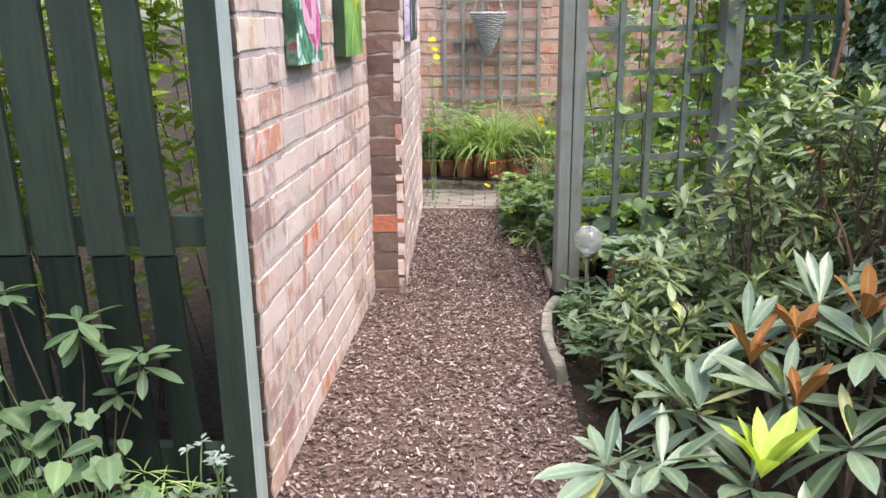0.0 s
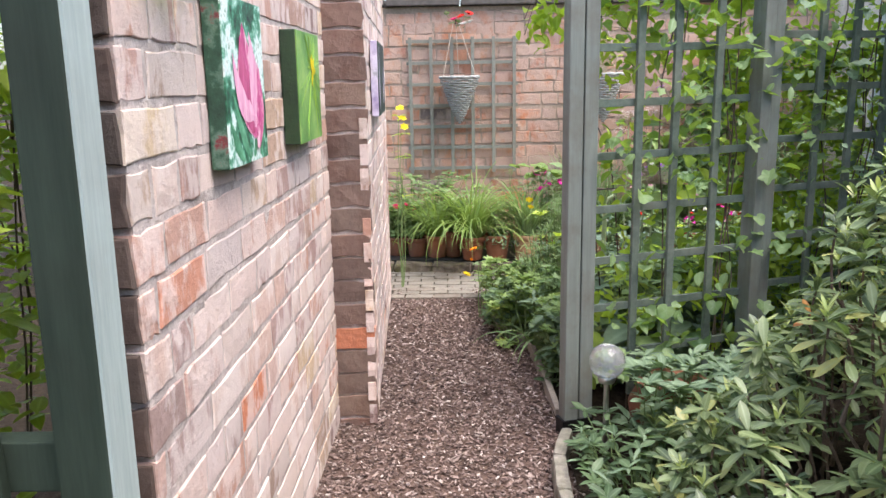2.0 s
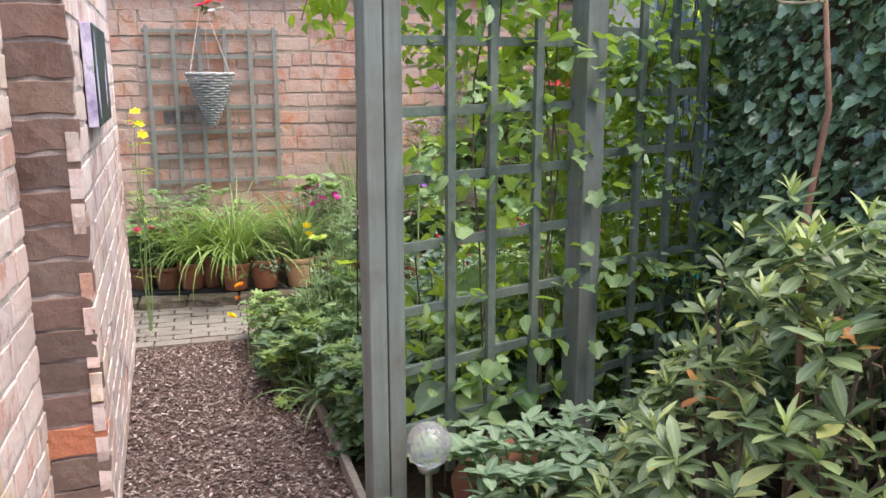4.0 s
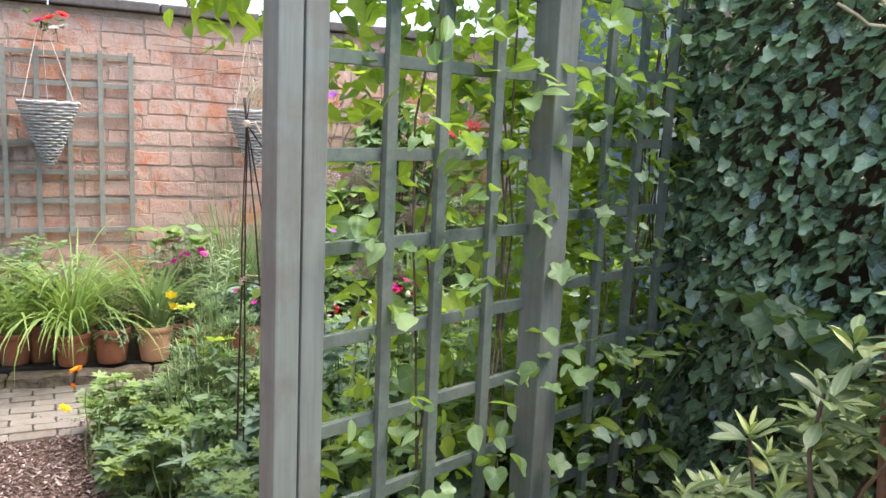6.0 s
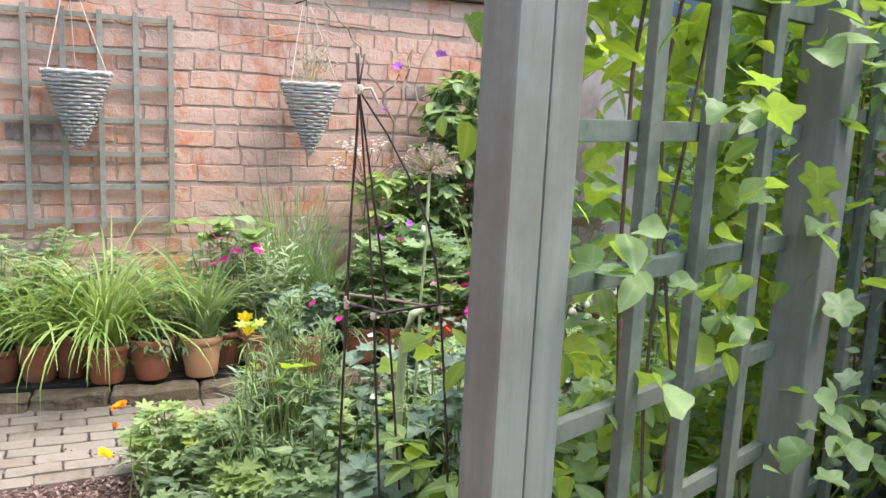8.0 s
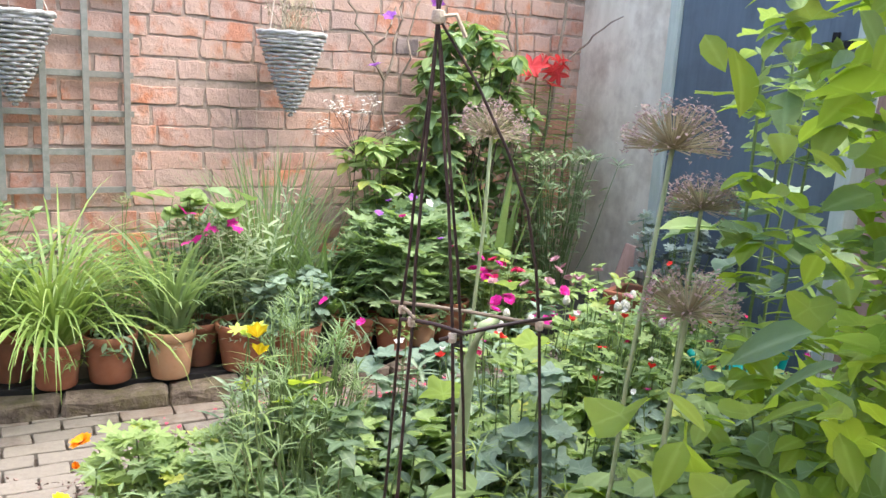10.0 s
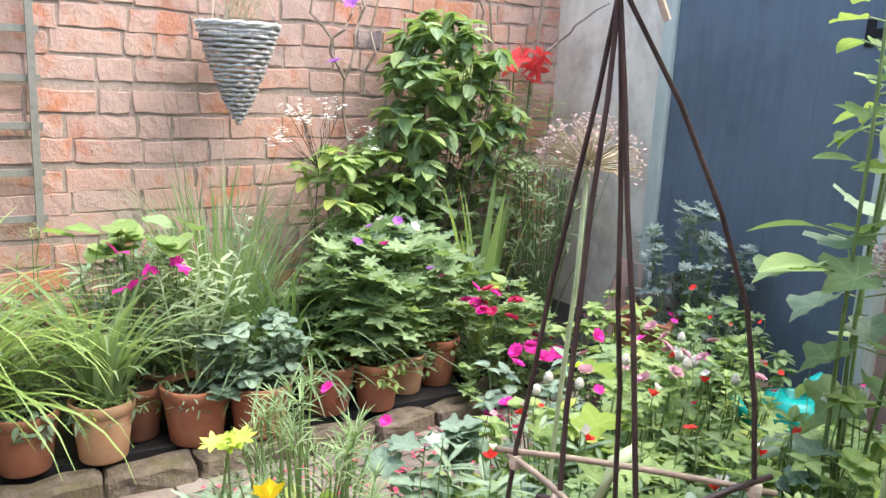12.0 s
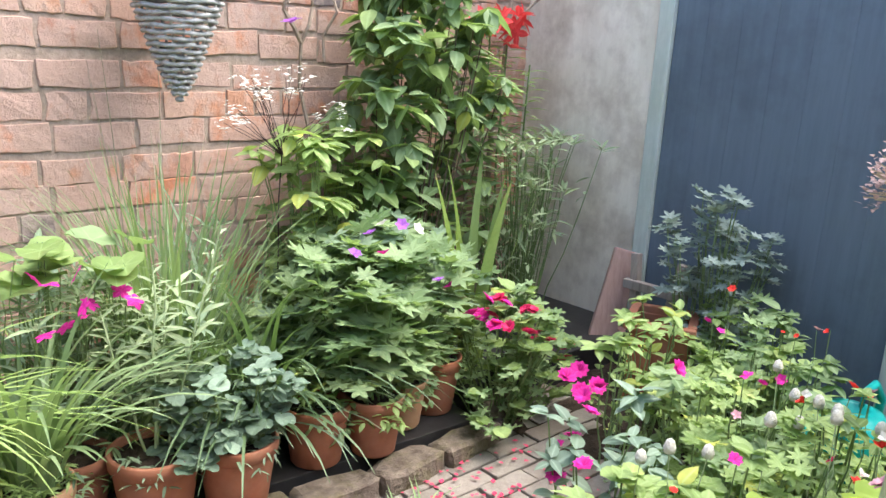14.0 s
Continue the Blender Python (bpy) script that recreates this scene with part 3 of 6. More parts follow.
# the far wall with its coping
WN = pose(2.92, 6.56, 0) @ pose(0, 0, 0, 0, 0, 180)
wall_n = wall_core("wall_north", (4.9, 0.23, 1.80), WN @ pose(2.45, -0.116, 0.88), M["mortar_far"], "old orange brick garden wall, uneven courses")
bm = bmesh.new()
for i in range(9):
    box_bm((0.53, 0.30, 0.05), pose(2.9 - 0.27 - i * 0.54, 6.65, 1.81, 0, 0, rng.uniform(-0.4, 0.4)), 0.008, bm)
ob = part("coping", bm, M["coping"], wall_n, "dark stone coping")

# the east side: stained render, door, boarding, and the ivy-covered fence
bm = box_bm((0.2, 0.66, 2.3), pose(3.002, 6.235, 1.13), 0.006)
tagged(part("wall_east", bm, M["render"], None), "stained beige rendered wall beside blue door", "wall", kind="structure")
door = thing("door_1", (2.9, 5.40, 0.0), "closed slate-blue painted boarded garden door", "door", kind="structure")
for i in range(7):
    part("board", box_bm((0.03, 0.1272, 1.98), pose(2.915, 5.845 - 0.064 - i * 0.1275, 1.04), 0.0008), M["door_paint"], door)
for y, nm in ((5.878, "jamb"), (4.917, "jamb")):
    part("door_frame", box_bm((0.09, 0.062, 2.16), pose(2.925, y, 1.06), 0.004), M["frame_paint"], door, "pale green painted frame")
part("door_frame", box_bm((0.09, 0.9, 0.07), pose(2.925, 5.3975, 2.10), 0.004), M["frame_paint"], door, "pale green painted frame")
hinge = part("hinge", box_bm((0.008, 0.11, 0.03), pose(2.894, 4.99, 1.36), 0.002), M["iron"], door, "black iron hinge")
v, f = tube([(2.89, 4.93, 1.31), (2.89, 4.93, 1.41)], 0.010, 8)
mpart("hinge_pin", v, f, M["iron"], hinge)
part("hinge_plate", box_bm((0.006, 0.03, 0.09), pose(2.894, 5.045, 1.36), 0.002), M["iron"], hinge)
fence_e = thing("fence_east", (2.97, 4.3, 0), "brown weathered board fence beyond blue door", "fence", kind="structure")
for i in range(9):
    part("board", box_bm((0.022, 0.137, 1.9), pose(2.97 + (i % 2) * 0.014, 4.81 - i * 0.14, 0.95), 0.002), M["pink_wood"], fence_e)
bm = box_bm((0.1, 6.6, 2.1), pose(2.06, 0.36, 1.0), 0.01)
tagged(part("wall_ivy", bm, M["bark"], None), "old timber fence hidden under ivy", "fence", kind="structure")

# paving of bricks laid flat, before the kerb
bed_top = bmesh.new()
box_bm((3.9, 0.74, 0.14), pose(0.95, 6.21, 0.01), 0.005, bed_top)
box_bm((2.4, 0.16, 0.14), pose(0.6, 5.862, 0.007, 0, 0, -4.86), 0.003, bed_top)
tagged(part("raised_bed", bed_top, M["black_plastic"], None), "raised bed covered with black membrane and soil", "flower bed", kind="structure")
pav = sheet("pavement", -0.7, 2.3, 5.06, 5.86, -0.004, M["joint_sand"], "pale brick paving with dark joints")


def pave():
    r = random.Random(5)
    kinds = [brick_mesh("brick", 0.16, 0.068, 0.022, M["brick_pave"], 0.0018, 300 + i) for i in range(5)]
    lie = Euler((radians(90), 0, 0)).to_matrix().to_4x4()
    for row in range(10):
        y = 5.12 + row * 0.074
        x = -0.6 + (0.085 if row % 2 else 0.0)
        while x < 2.2:
            yy = y - 0.035 * (x - 0.3)
            ob = bpy.data.objects.new("brick", r.choice(kinds))
            scene.collection.objects.link(ob)
            ob.parent = pav
            ob.matrix_basis = Matrix.Translation((x, yy, -0.006 + r.uniform(-0.002, 0.002))) @ Euler((r.uniform(-0.02, 0.02), r.uniform(-0.02, 0.02), -0.035 + r.uniform(-0.02, 0.02))).to_matrix().to_4x4() @ lie
            x += 0.168


def kerb():
    k = thing("kerb", (0.8, 5.72, 0), "kerb of worn pale stones, mossy and uneven", "kerb", kind="structure")
    r = random.Random(12)
    x = -0.55
    while x < 1.85:
        l = r.uniform(0.2, 0.34)
        y = 5.80 - 0.085 * (x + 0.3) if x < 1.3 else 5.655 + 0.5 * max(0.0, x - 1.4) ** 2
        bm = bmesh.new()
        bmesh.ops.create_cube(bm, size=1.0, matrix=pose(x + l / 2, y - 0.02 + r.uniform(-0.008, 0.008), 0.03, r.uniform(-2, 2), r.uniform(-1.5, 1.5), -5 + r.uniform(-3, 3) + (5 + 40 * max(0.0, x - 1.4) if x > 1.3 else 0)) @ Matrix.Diagonal((l - 0.006, 0.1, 0.08, 1)))
        bmesh.ops.bevel(bm, geom=bm.edges[:], offset=0.010, segments=1, affect="EDGES")
        bmesh.ops.subdivide_edges(bm, edges=bm.edges[:], cuts=3, use_grid_fill=True)
        for q in bm.verts:
            q.co += Vector((noise.noise(q.co * 13), noise.noise(q.co * 13 + Vector((9, 0, 0))), noise.noise(q.co * 11 + Vector((0, 7, 0))))) * 0.014 + Vector((noise.noise(q.co * 45), noise.noise(q.co * 45 + Vector((9, 0, 0))), noise.noise(q.co * 40 + Vector((0, 7, 0))))) * 0.005
        part("stone", bm, M["stone"], k)
        x += l


kerb()


# ---- the fence of slats at the near end ----
fence = thing("slat_fence", (-0.9, 1.52, 0), "dark green painted slatted fence ending at brick wall", "fence")
for xt, wd, an in ((-0.553, 0.072, -2.4), (-0.662, 0.085, -1.9), (-0.772, 0.09, -0.8), (-0.884, 0.09, -1.2), (-0.996, 0.09, -0.8), (-1.10, 0.09, -1.0), (-1.21, 0.09, -0.6), (-1.33, 0.09, -0.9)):
    lean = pose(xt, 1.50, 0.98, 0, an, 0)
    part("slat", box_bm((wd, 0.02, 1.2), lean @ pose(0, 0, 0.35), 0.003), M["paint_fence"], fence)
    # lower half: shade from the foliage comes from its darker colour
    part("slat", box_bm((wd * 0.97, 0.018, 0.695), lean @ pose(0.002, 0.002, -0.6005), 0.003), M["paint_fence_shaded"], fence, "lower slat, plant shade painted into its dark green")
part("rail", box_bm((1.05, 0.035, 0.07), pose(-0.93, 1.53, 0.78), 0.003), M["paint_fence"], fence)
part("rail", box_bm((1.05, 0.035, 0.07), pose(-0.93, 1.53, 0.22), 0.003), M["paint_fence"], fence)
part("rail", box_bm((1.05, 0.035, 0.07), pose(-0.93, 1.53, 1.62), 0.003), M["paint_fence"], fence)
post = part("post", box_bm((0.066, 0.075, 1.95), pose(-0.401, 1.5275, 0.975), 0.003), M["paint_fence"], fence)
# thin added strip that makes the east-facing side look brighter lit
part("post_edge", box_bm((0.004, 0.073, 1.93), pose(-0.366, 1.5285, 0.975), 0.0), M["paint_edge_lit"], post, "pale strip painted for the lit east side of post")

# ---- trellis screen ----
TR = pose(0.515, 3.25, 0, 0, 0, 17.1)


def trellis_screen():
    tr = thing("trellis_screen", (0.515, 3.25, 0), "blue-grey painted garden trellis screen with square posts", "trellis")
    a = part("post", box_bm((0.052, 0.052, 2.06), TR @ pose(-0.0245, 0, 1.06), 0.005), M["paint_post"], tr)
    part("batten", box_bm((0.051, 0.048, 2.06), TR @ pose(0.0335, 0.002, 1.06), 0.004), M["paint_post"], a)
    part("post_shoe", box_bm((0.118, 0.06, 0.07), TR @ pose(0.0, 0, 0.035), 0.003), M["iron"], a, "dark metal post socket")
    b_ = part("post", box_bm((0.043, 0.072, 2.06), TR @ pose(0.6945, -0.016, 1.06), 0.004), M["paint_post"], tr)
    part("batten", box_bm((0.041, 0.066, 2.06), TR @ pose(0.7375, -0.015, 1.06), 0.004), M["paint_post"], b_)
    for z in (1.36, 1.178, 1.0, 0.817, 0.636, 0.465, 0.29):
        part("lath", box_bm((0.61, 0.016, 0.026), TR @ pose(0.366, 0.011, z, 0, -0.66, 0), 0.0015), M["paint_trellis"], tr)
    for s in (0.218, 0.36, 0.526):
        part("lath", box_bm((0.027, 0.016, 1.86), TR @ pose(s, -0.007, 1.06), 0.0015), M["paint_trellis"], tr)
    for z in (1.58, 1.40, 1.215, 1.03, 0.85, 0.67, 0.49, 0.31):
        part("lath", box_bm((0.68, 0.016, 0.026), TR @ pose(1.105, 0.011, z), 0.0015), M["paint_trellis"], tr)
    for s in (0.955, 1.105, 1.255, 1.40):
        part("lath", box_bm((0.027, 0.016, 1.70), TR @ pose(s, -0.007, 1.0), 0.0015), M["paint_trellis"], tr)
    part("lath", box_bm((0.61, 0.016, 0.026), TR @ pose(0.366, 0.011, 1.545), 0.0015), M["paint_trellis"], tr)


trellis_screen()

# trellis panel on the far wall
wt = thing("wall_trellis", (0.2, 6.53, 0.62), "grey-green square trellis panel fixed to brick wall", "trellis")
for i in range(6):
    part("lath", box_bm((0.024, 0.012, 0.98), pose(-0.17 + 0.151 * i, 6.512, 1.075), 0.001), M["paint_wall_trellis"], wt)
for k in range(7):
    part("lath", box_bm((0.81, 0.012, 0.024), pose(0.207, 6.527, 1.537 - 0.153 * k), 0.001), M["paint_wall_trellis"], wt)


# ---- pictures on the wall ----
def canvas(pm, size, mat, side, parent):
    """A stretched canvas: a wrapped frame with its own side colours, and the painted front."""
    w, d, h = size
    part("canvas_side", box_bm((w, d - 0.003, h), pm @ pose(0, -0.0015, 0), 0.003), M[side], parent, "painted wrapped edge of canvas")
    part("canvas", box_bm((w - 0.002, 0.003, h - 0.002), pm @ pose(0, d / 2 - 0.0014, 0), 0.0008), M[mat], parent)


def brush_petal(pm, out, foot, tip, width, bend, mat, parent, name, label):
    """A flat brushed petal from foot to tip on the painting, u to the viewer's right, v up."""
    a, b_ = Vector(foot), Vector(tip)
    ax = b_ - a
    side = Vector((-ax.y, ax.x)).normalized()
    v, f, n = [], [], 9
    for i in range(n + 1):
        s = i / n
        c = a + ax * s + side * bend * math.sin(math.pi * s)
        w = width / 2 * math.sin(math.pi * min(1.0, 0.06 + 0.94 * s) ** 0.85) + 0.001
        for e in (-1, 0, 1):
            q = c + side * w * e
            v.append(pm @ Vector((-q.x, out + (0.0008 if e == 0 else 0.0), q.y)))
    for i in range(n):
        k = 3 * i
        f += [(k, k + 1, k + 4, k + 3), (k + 1, k + 2, k + 5, k + 4)]
    mpart(name, v, f, M[mat], parent, label)


def tulip_picture():
    pm = W1 @ pose(1.158, 0.021, 1.262)
    p = thing("painted_canvas", pm.translation, "canvas painting of pink tulip on green, hung on bricks", "painting", "paintings on the wall")
    canvas(pm, (0.295, 0.036, 0.32), "picture_1", "picture_1_side", p)
    o = 0.0188
    for n_, (foot, tip, wd, bend, mat) in enumerate((((0.03, -0.10), (-0.01, 0.115), 0.14, 0.01, "paint_pink"), ((0.03, -0.11), (0.10, 0.03), 0.075, -0.03, "paint_pink"), ((0.04, -0.10), (-0.035, 0.09), 0.085, 0.02, "paint_pink_deep"),
                                                     ((0.05, -0.09), (0.035, 0.10), 0.07, -0.015, "paint_pink_pale"), ((0.05, -0.07), (-0.095, 0.055), 0.055, 0.035, "paint_pink_pale"), ((0.06, -0.135), (0.085, 0.04), 0.06, -0.02, "paint_pink"))):
        brush_petal(pm, o + 0.0003 * n_, foot, tip, wd, bend, mat, p, "painted_petal", "pink brushed tulip petal")
    for n_, (foot, tip) in enumerate((((0.0, -0.15), (-0.1, -0.02)), ((0.03, -0.15), (0.13, -0.03)), ((-0.05, -0.15), (-0.13, -0.07)), ((0.08, -0.15), (0.125, -0.09)))):
        brush_petal(pm, o - 0.0004 + 0.0001 * n_, foot, tip, 0.03, 0.008, "paint_leaf", p, "painted_leaf", "green brushed leaf")


def rays_picture():
    pm = W1 @ pose(0.512, 0.0245, 1.248)
    p = thing("painted_canvas", pm.translation, "small green canvas painting with yellow flower rays", "painting", "paintings on the wall")
    canvas(pm, (0.32, 0.044, 0.296), "picture_2", "picture_2_side", p)
    o = 0.0226
    for k in range(46):
        an = radians(rng.uniform(0, 360))
        l = rng.uniform(0.07, 0.2) * (1.2 if math.cos(an) < -0.3 else 0.7)
        c0 = Vector((0.035, 0.05))
        d = Vector((math.sin(an), math.cos(an)))
        q = c0 + d * l
        q = Vector((max(-0.155, min(0.155, q.x)), max(-0.14, min(0.14, q.y))))
        brush_petal(pm, o + 0.00003 * k, c0 + d * 0.02, q, 0.0035, 0.0, "paint_ray", p, "painted_ray", "")
    for n_, an in enumerate((0, 40, -35, 90, 200)):
        d = Vector((math.sin(radians(an)), math.cos(radians(an))))
        brush_petal(pm, o + 0.002 + 0.0002 * n_, (0.035, 0.045), Vector((0.035, 0.045)) + d * 0.045, 0.022, 0.0, "yellow", p, "painted_flower", "small yellow painted flower")


def dark_picture():
    pm = W2 @ pose(1.33, 0.021, 1.27)
    p = thing("painted_canvas", pm.translation, "dark canvas painting with pale violet streak", "painting", "paintings on the wall")
    canvas(pm, (0.56, 0.03, 0.28), "picture_3", "picture_3_side", p)
    for n_, (foot, tip) in enumerate((((-0.2, -0.12), (-0.22, 0.12)), ((0.12, -0.1), (0.16, 0.05)))):
        brush_petal(pm, 0.0156 + 0.0003 * n_, foot, tip, 0.05, 0.012, "paint_lilac", p, "painted_streak", "pale lilac brush stroke")


def picture_material(name, stops, scale):
    m, t, b = nodes_of(name)
    p = t.nodes.new("ShaderNodeTexCoord").outputs["Object"]
    n = noise_tex(t, scale, 5, 0.7, p)
    t.links.new(ramp(t, n, stops), b.inputs["Base Color"])
    b.inputs["Roughness"].default_value = 0.55
    bump(t, b, noise_tex(t, 160, 3, 0.6, p), 0.4, 0.003)
    return m


M["picture_1"] = picture_material("tulip_canvas", [(0.36, (0.012, 0.025, 0.018)), (0.45, (0.03, 0.15, 0.08)), (0.5, (0.1, 0.34, 0.22)), (0.55, (0.6, 0.76, 0.72)), (0.6, (0.75, 0.8, 0.78)), (0.66, (0.06, 0.24, 0.13))], 11)
M["picture_2"] = picture_material("green_canvas", [(0.3, (0.06, 0.17, 0.035)), (0.5, (0.15, 0.32, 0.07)), (0.7, (0.32, 0.48, 0.14))], 7)
M["picture_3"] = picture_material("dark_canvas", [(0.35, (0.01, 0.013, 0.012)), (0.6, (0.02, 0.05, 0.035)), (0.8, (0.05, 0.12, 0.07))], 12)
m, t, b = nodes_of("pink_paint")
t.links.new(ramp(t, noise_tex(t, 25, 5, 0.7, world_pos(t), (1, 1.6, 0.6)), [(0.3, (0.32, 0.02, 0.12)), (0.5, (0.6, 0.1, 0.28)), (0.6, (0.82, 0.5, 0.6))]), b.inputs["Base Color"])
M["paint_pink"] = m
M["picture_1_side"] = picture_material("tulip_canvas_side", [(0.3, (0.012, 0.03, 0.02)), (0.5, (0.03, 0.085, 0.05)), (0.58, (0.12, 0.2, 0.15)), (0.64, (0.2, 0.03, 0.04)), (0.72, (0.03, 0.06, 0.04))], 14)
M["picture_2_side"] = picture_material("green_canvas_side", [(0.3, (0.008, 0.02, 0.008)), (0.55, (0.018, 0.046, 0.016)), (0.75, (0.045, 0.025, 0.022))], 8)
M["picture_3_side"] = picture_material("lilac_canvas_side", [(0.35, (0.3, 0.24, 0.42)), (0.55, (0.66, 0.6, 0.74)), (0.7, (0.05, 0.08, 0.06))], 7)
M["paint_lilac"] = plain_material("lilac_brush_paint", (0.45, 0.36, 0.6), (0.72, 0.68, 0.78), 30, 0.55)
M["paint_pink_pale"] = plain_material("pale_pink_paint", (0.7, 0.24, 0.44), (0.85, 0.55, 0.66), 30, 0.5, stretch=(1, 1.6, 0.5))
M["paint_pink_deep"] = plain_material("deep_pink_paint", (0.36, 0.03, 0.13), (0.62, 0.14, 0.3), 30, 0.5, stretch=(1, 1.6, 0.5))
M["paint_leaf"] = plain_material("green_brush_paint", (0.02, 0.13, 0.06), (0.15, 0.42, 0.25), 25, 0.55)
M["paint_ray"] = plain_material("ray_brush_paint", (0.2, 0.42, 0.05), (0.42, 0.6, 0.12), 40, 0.55)
tulip_picture()
rays_picture()
dark_picture()


# ---- edging and globe light ----
def edging():
    e = thing("bed_edging", (0.42, 2.7, 0), "pale curved concrete bed edging, chipped and mossy", "edging")
    pts = [(0.43, 2.40), (0.412, 2.54), (0.40, 2.72), (0.415, 2.95), (0.47, 3.14)]
    for i in range(len(pts) - 1):
        (x0, y0), (x1, y1) = pts[i], pts[i + 1]
        l = math.hypot(x1 - x0, y1 - y0)
        bm = box_bm((l - 0.004, 0.045, 0.10), pose((x0 + x1) / 2, (y0 + y1) / 2, 0.03, rng.uniform(-4, 4), 0, math.degrees(math.atan2(y1 - y0, x1 - x0))), 0.016)
        bmesh.ops.subdivide_edges(bm, edges=bm.edges[:], cuts=1, use_grid_fill=True)
        for q in bm.verts:
            q.co += Vector((noise.noise(q.co * 20), noise.noise(q.co * 20 + Vector((5, 0, 0))), noise.noise(q.co * 17 + Vector((0, 5, 0))))) * 0.006
        part("edging_block", bm, M["concrete"], e)
    e = thing("bed_edging", (0.46, 3.8, 0), "low weathered board edging under overhanging leaves", "edging")
    for (x0, y0), (x1, y1) in (((0.475, 3.36), (0.47, 3.8)), ((0.47, 3.81), (0.455, 4.2)), ((0.45, 4.21), (0.33, 4.5)), ((0.33, 4.51), (0.3, 5.1))):
        l = math.hypot(x1 - x0, y1 - y0)
        part("edging_board", box_bm((l, 0.025, 0.06), pose((x0 + x1) / 2, (y0 + y1) / 2, 0.02, 0, 0, math.degrees(math.atan2(y1 - y0, x1 - x0))), 0.005), M["old_wood"], e)


edging()
g = thing("globe_light", (0.588, 3.06, 0.0), "clear crackled glass globe light on steel stake", "garden light")
prof = [(0.0005, -0.058)] + [(0.06 * math.sin(a), -0.06 * math.cos(a)) for a in [0.3 + i * 0.2 for i in range(14)]] + [(0.0005, 0.06)]
v, f = lathe(prof, 28, (0.588, 3.06, 0.345))
gl = mpart("globe", v, f, M["globe_glass"], g, "crackled clear glass ball", True)
v, f = lathe([(0.0005, -0.005), (0.026, -0.005), (0.03, 0.008), (0.024, 0.02), (0.0005, 0.02)], 20, (0.588, 3.06, 0.278))
mpart("cap", v, f, M["steel"], g, "steel solar cap", True)
v, f = tube([(0.588, 3.06, 0.0), (0.588, 3.06, 0.275)], 0.009, 10)
mpart("stake", v, f, M["steel"], g)

# brown clay urn lying behind the globe
v, f = lathe([(0.0005, 0), (0.09, 0), (0.14, 0.06), (0.15, 0.12), (0.12, 0.18), (0.13, 0.2), (0.115, 0.2), (0.1, 0.17), (0.0005, 0.165)], 28, (0.84, 3.17, 0.03))
urn = thing("clay_pot", (0.84, 3.17, 0.03), "dark brown clay pot half hidden by leaves", "pot")
mpart("body", v, f, M["terracotta_dark"], urn, "", True)


# ---- baskets on the wall ----
def basket(x, y, zr, zt, label, dead):
    b_ = thing("hanging_basket", (x, y, zr), label, "hanging basket", "cone baskets on the wall")
    hp, n = Heap(), 21
    for k in range(n):
        s = k / (n - 1)
        r0 = 0.132 * (1 - s) ** 0.82 + 0.006
        z = zr + (zt - zr) * s
        pts = []
        seg = 40
        for i in range(seg + 1):
            a = 2 * math.pi * i / seg
            rr = r0 + 0.0042 * math.cos(10 * a + math.pi * k) * min(1, r0 / 0.04)
            pts.append((x + rr * math.cos(a), y + rr * math.sin(a), z + 0.002 * math.sin(5 * a + k * 2)))
        v, f = tube(pts, 0.0062, 5)
        hp.add(v, f)
    hp.put("weave", M["wicker"], b_, "grey woven wicker cone", True)
    for i in range(10):
        a = 2 * math.pi * (i + 0.5) / 10
        v, f = tube([(x + (0.132 * (1 - s) ** 0.82 + 0.006) * math.cos(a), y + (0.132 * (1 - s) ** 0.82 + 0.006) * math.sin(a), zr + 0.012 + (zt - zr) * s) for s in (0, 0.25, 0.5, 0.75, 0.98)], 0.004, 5)
        mpart("stake", v, f, M["wicker"], b_)
    pts = [(x + 0.138 * math.cos(2 * math.pi * i / 36), y + 0.138 * math.sin(2 * math.pi * i / 36), zr + 0.006 + 0.003 * math.sin(i * 2.1)) for i in range(37)]
    v, f = tube(pts, 0.009, 6)
    mpart("rim", v, f, M["wicker"], b_, "thick plaited rim", True)
    v, f = lathe([(0.0005, 0), (0.12, -0.002)], 24, (x, y, zr - 0.01))
    mpart("soil", v, f, M["soil"], b_)
    for i in range(3):
        a = radians(90 + 120 * i)
        v, f = tube([(x + 0.135 * math.cos(a), y + 0.135 * math.sin(a), zr), (x + 0.02 * math.cos(a) - 0.02, y + 0.03, zr + 0.38)], 0.0022, 4)
        mpart("chain", v, f, M["twine"], b_)
    v, f = tube([(x - 0.02, 6.55, zr + 0.40), (x - 0.02, y + 0.03, zr + 0.40), (x - 0.02, y + 0.03, zr + 0.37)], 0.004, 5)
    mpart("hook", v, f, M["iron"], b_, "iron wall hook")
    if dead:
        hp = Heap()
        for k in range(60):
            a, l = rng.uniform(0, 6.28), rng.uniform(0.08, 0.26)
            p0 = Vector((x + rng.uniform(-0.07, 0.07), y + rng.uniform(-0.06, 0.06), zr))
            p1 = p0 + Vector((math.cos(a) * 0.09, math.sin(a) * 0.07, l))
            v, f = tube(curve_points(p0, p1, 0.02, 4, 0.012), 0.0012, 3)
            hp.add(v, f)
            for q in range(2):
                hp.add_at(LEAF["lance"][0], LEAF["lance"][1], leaf_pose(p0.lerp(p1, rng.uniform(0.5, 1)), rng.uniform(0, 360), rng.uniform(-20, 60), 0.025))
        hp.put("dead_growth", M["dry"], b_, "dry pale dead stems", kind="stuff")


basket(0.182, 6.36, 1.275, 0.96, "grey wicker cone basket hung on wall trellis", False)
basket(1.205, 6.34, 1.28, 0.955, "grey wicker cone basket with dried plant on wall", True)


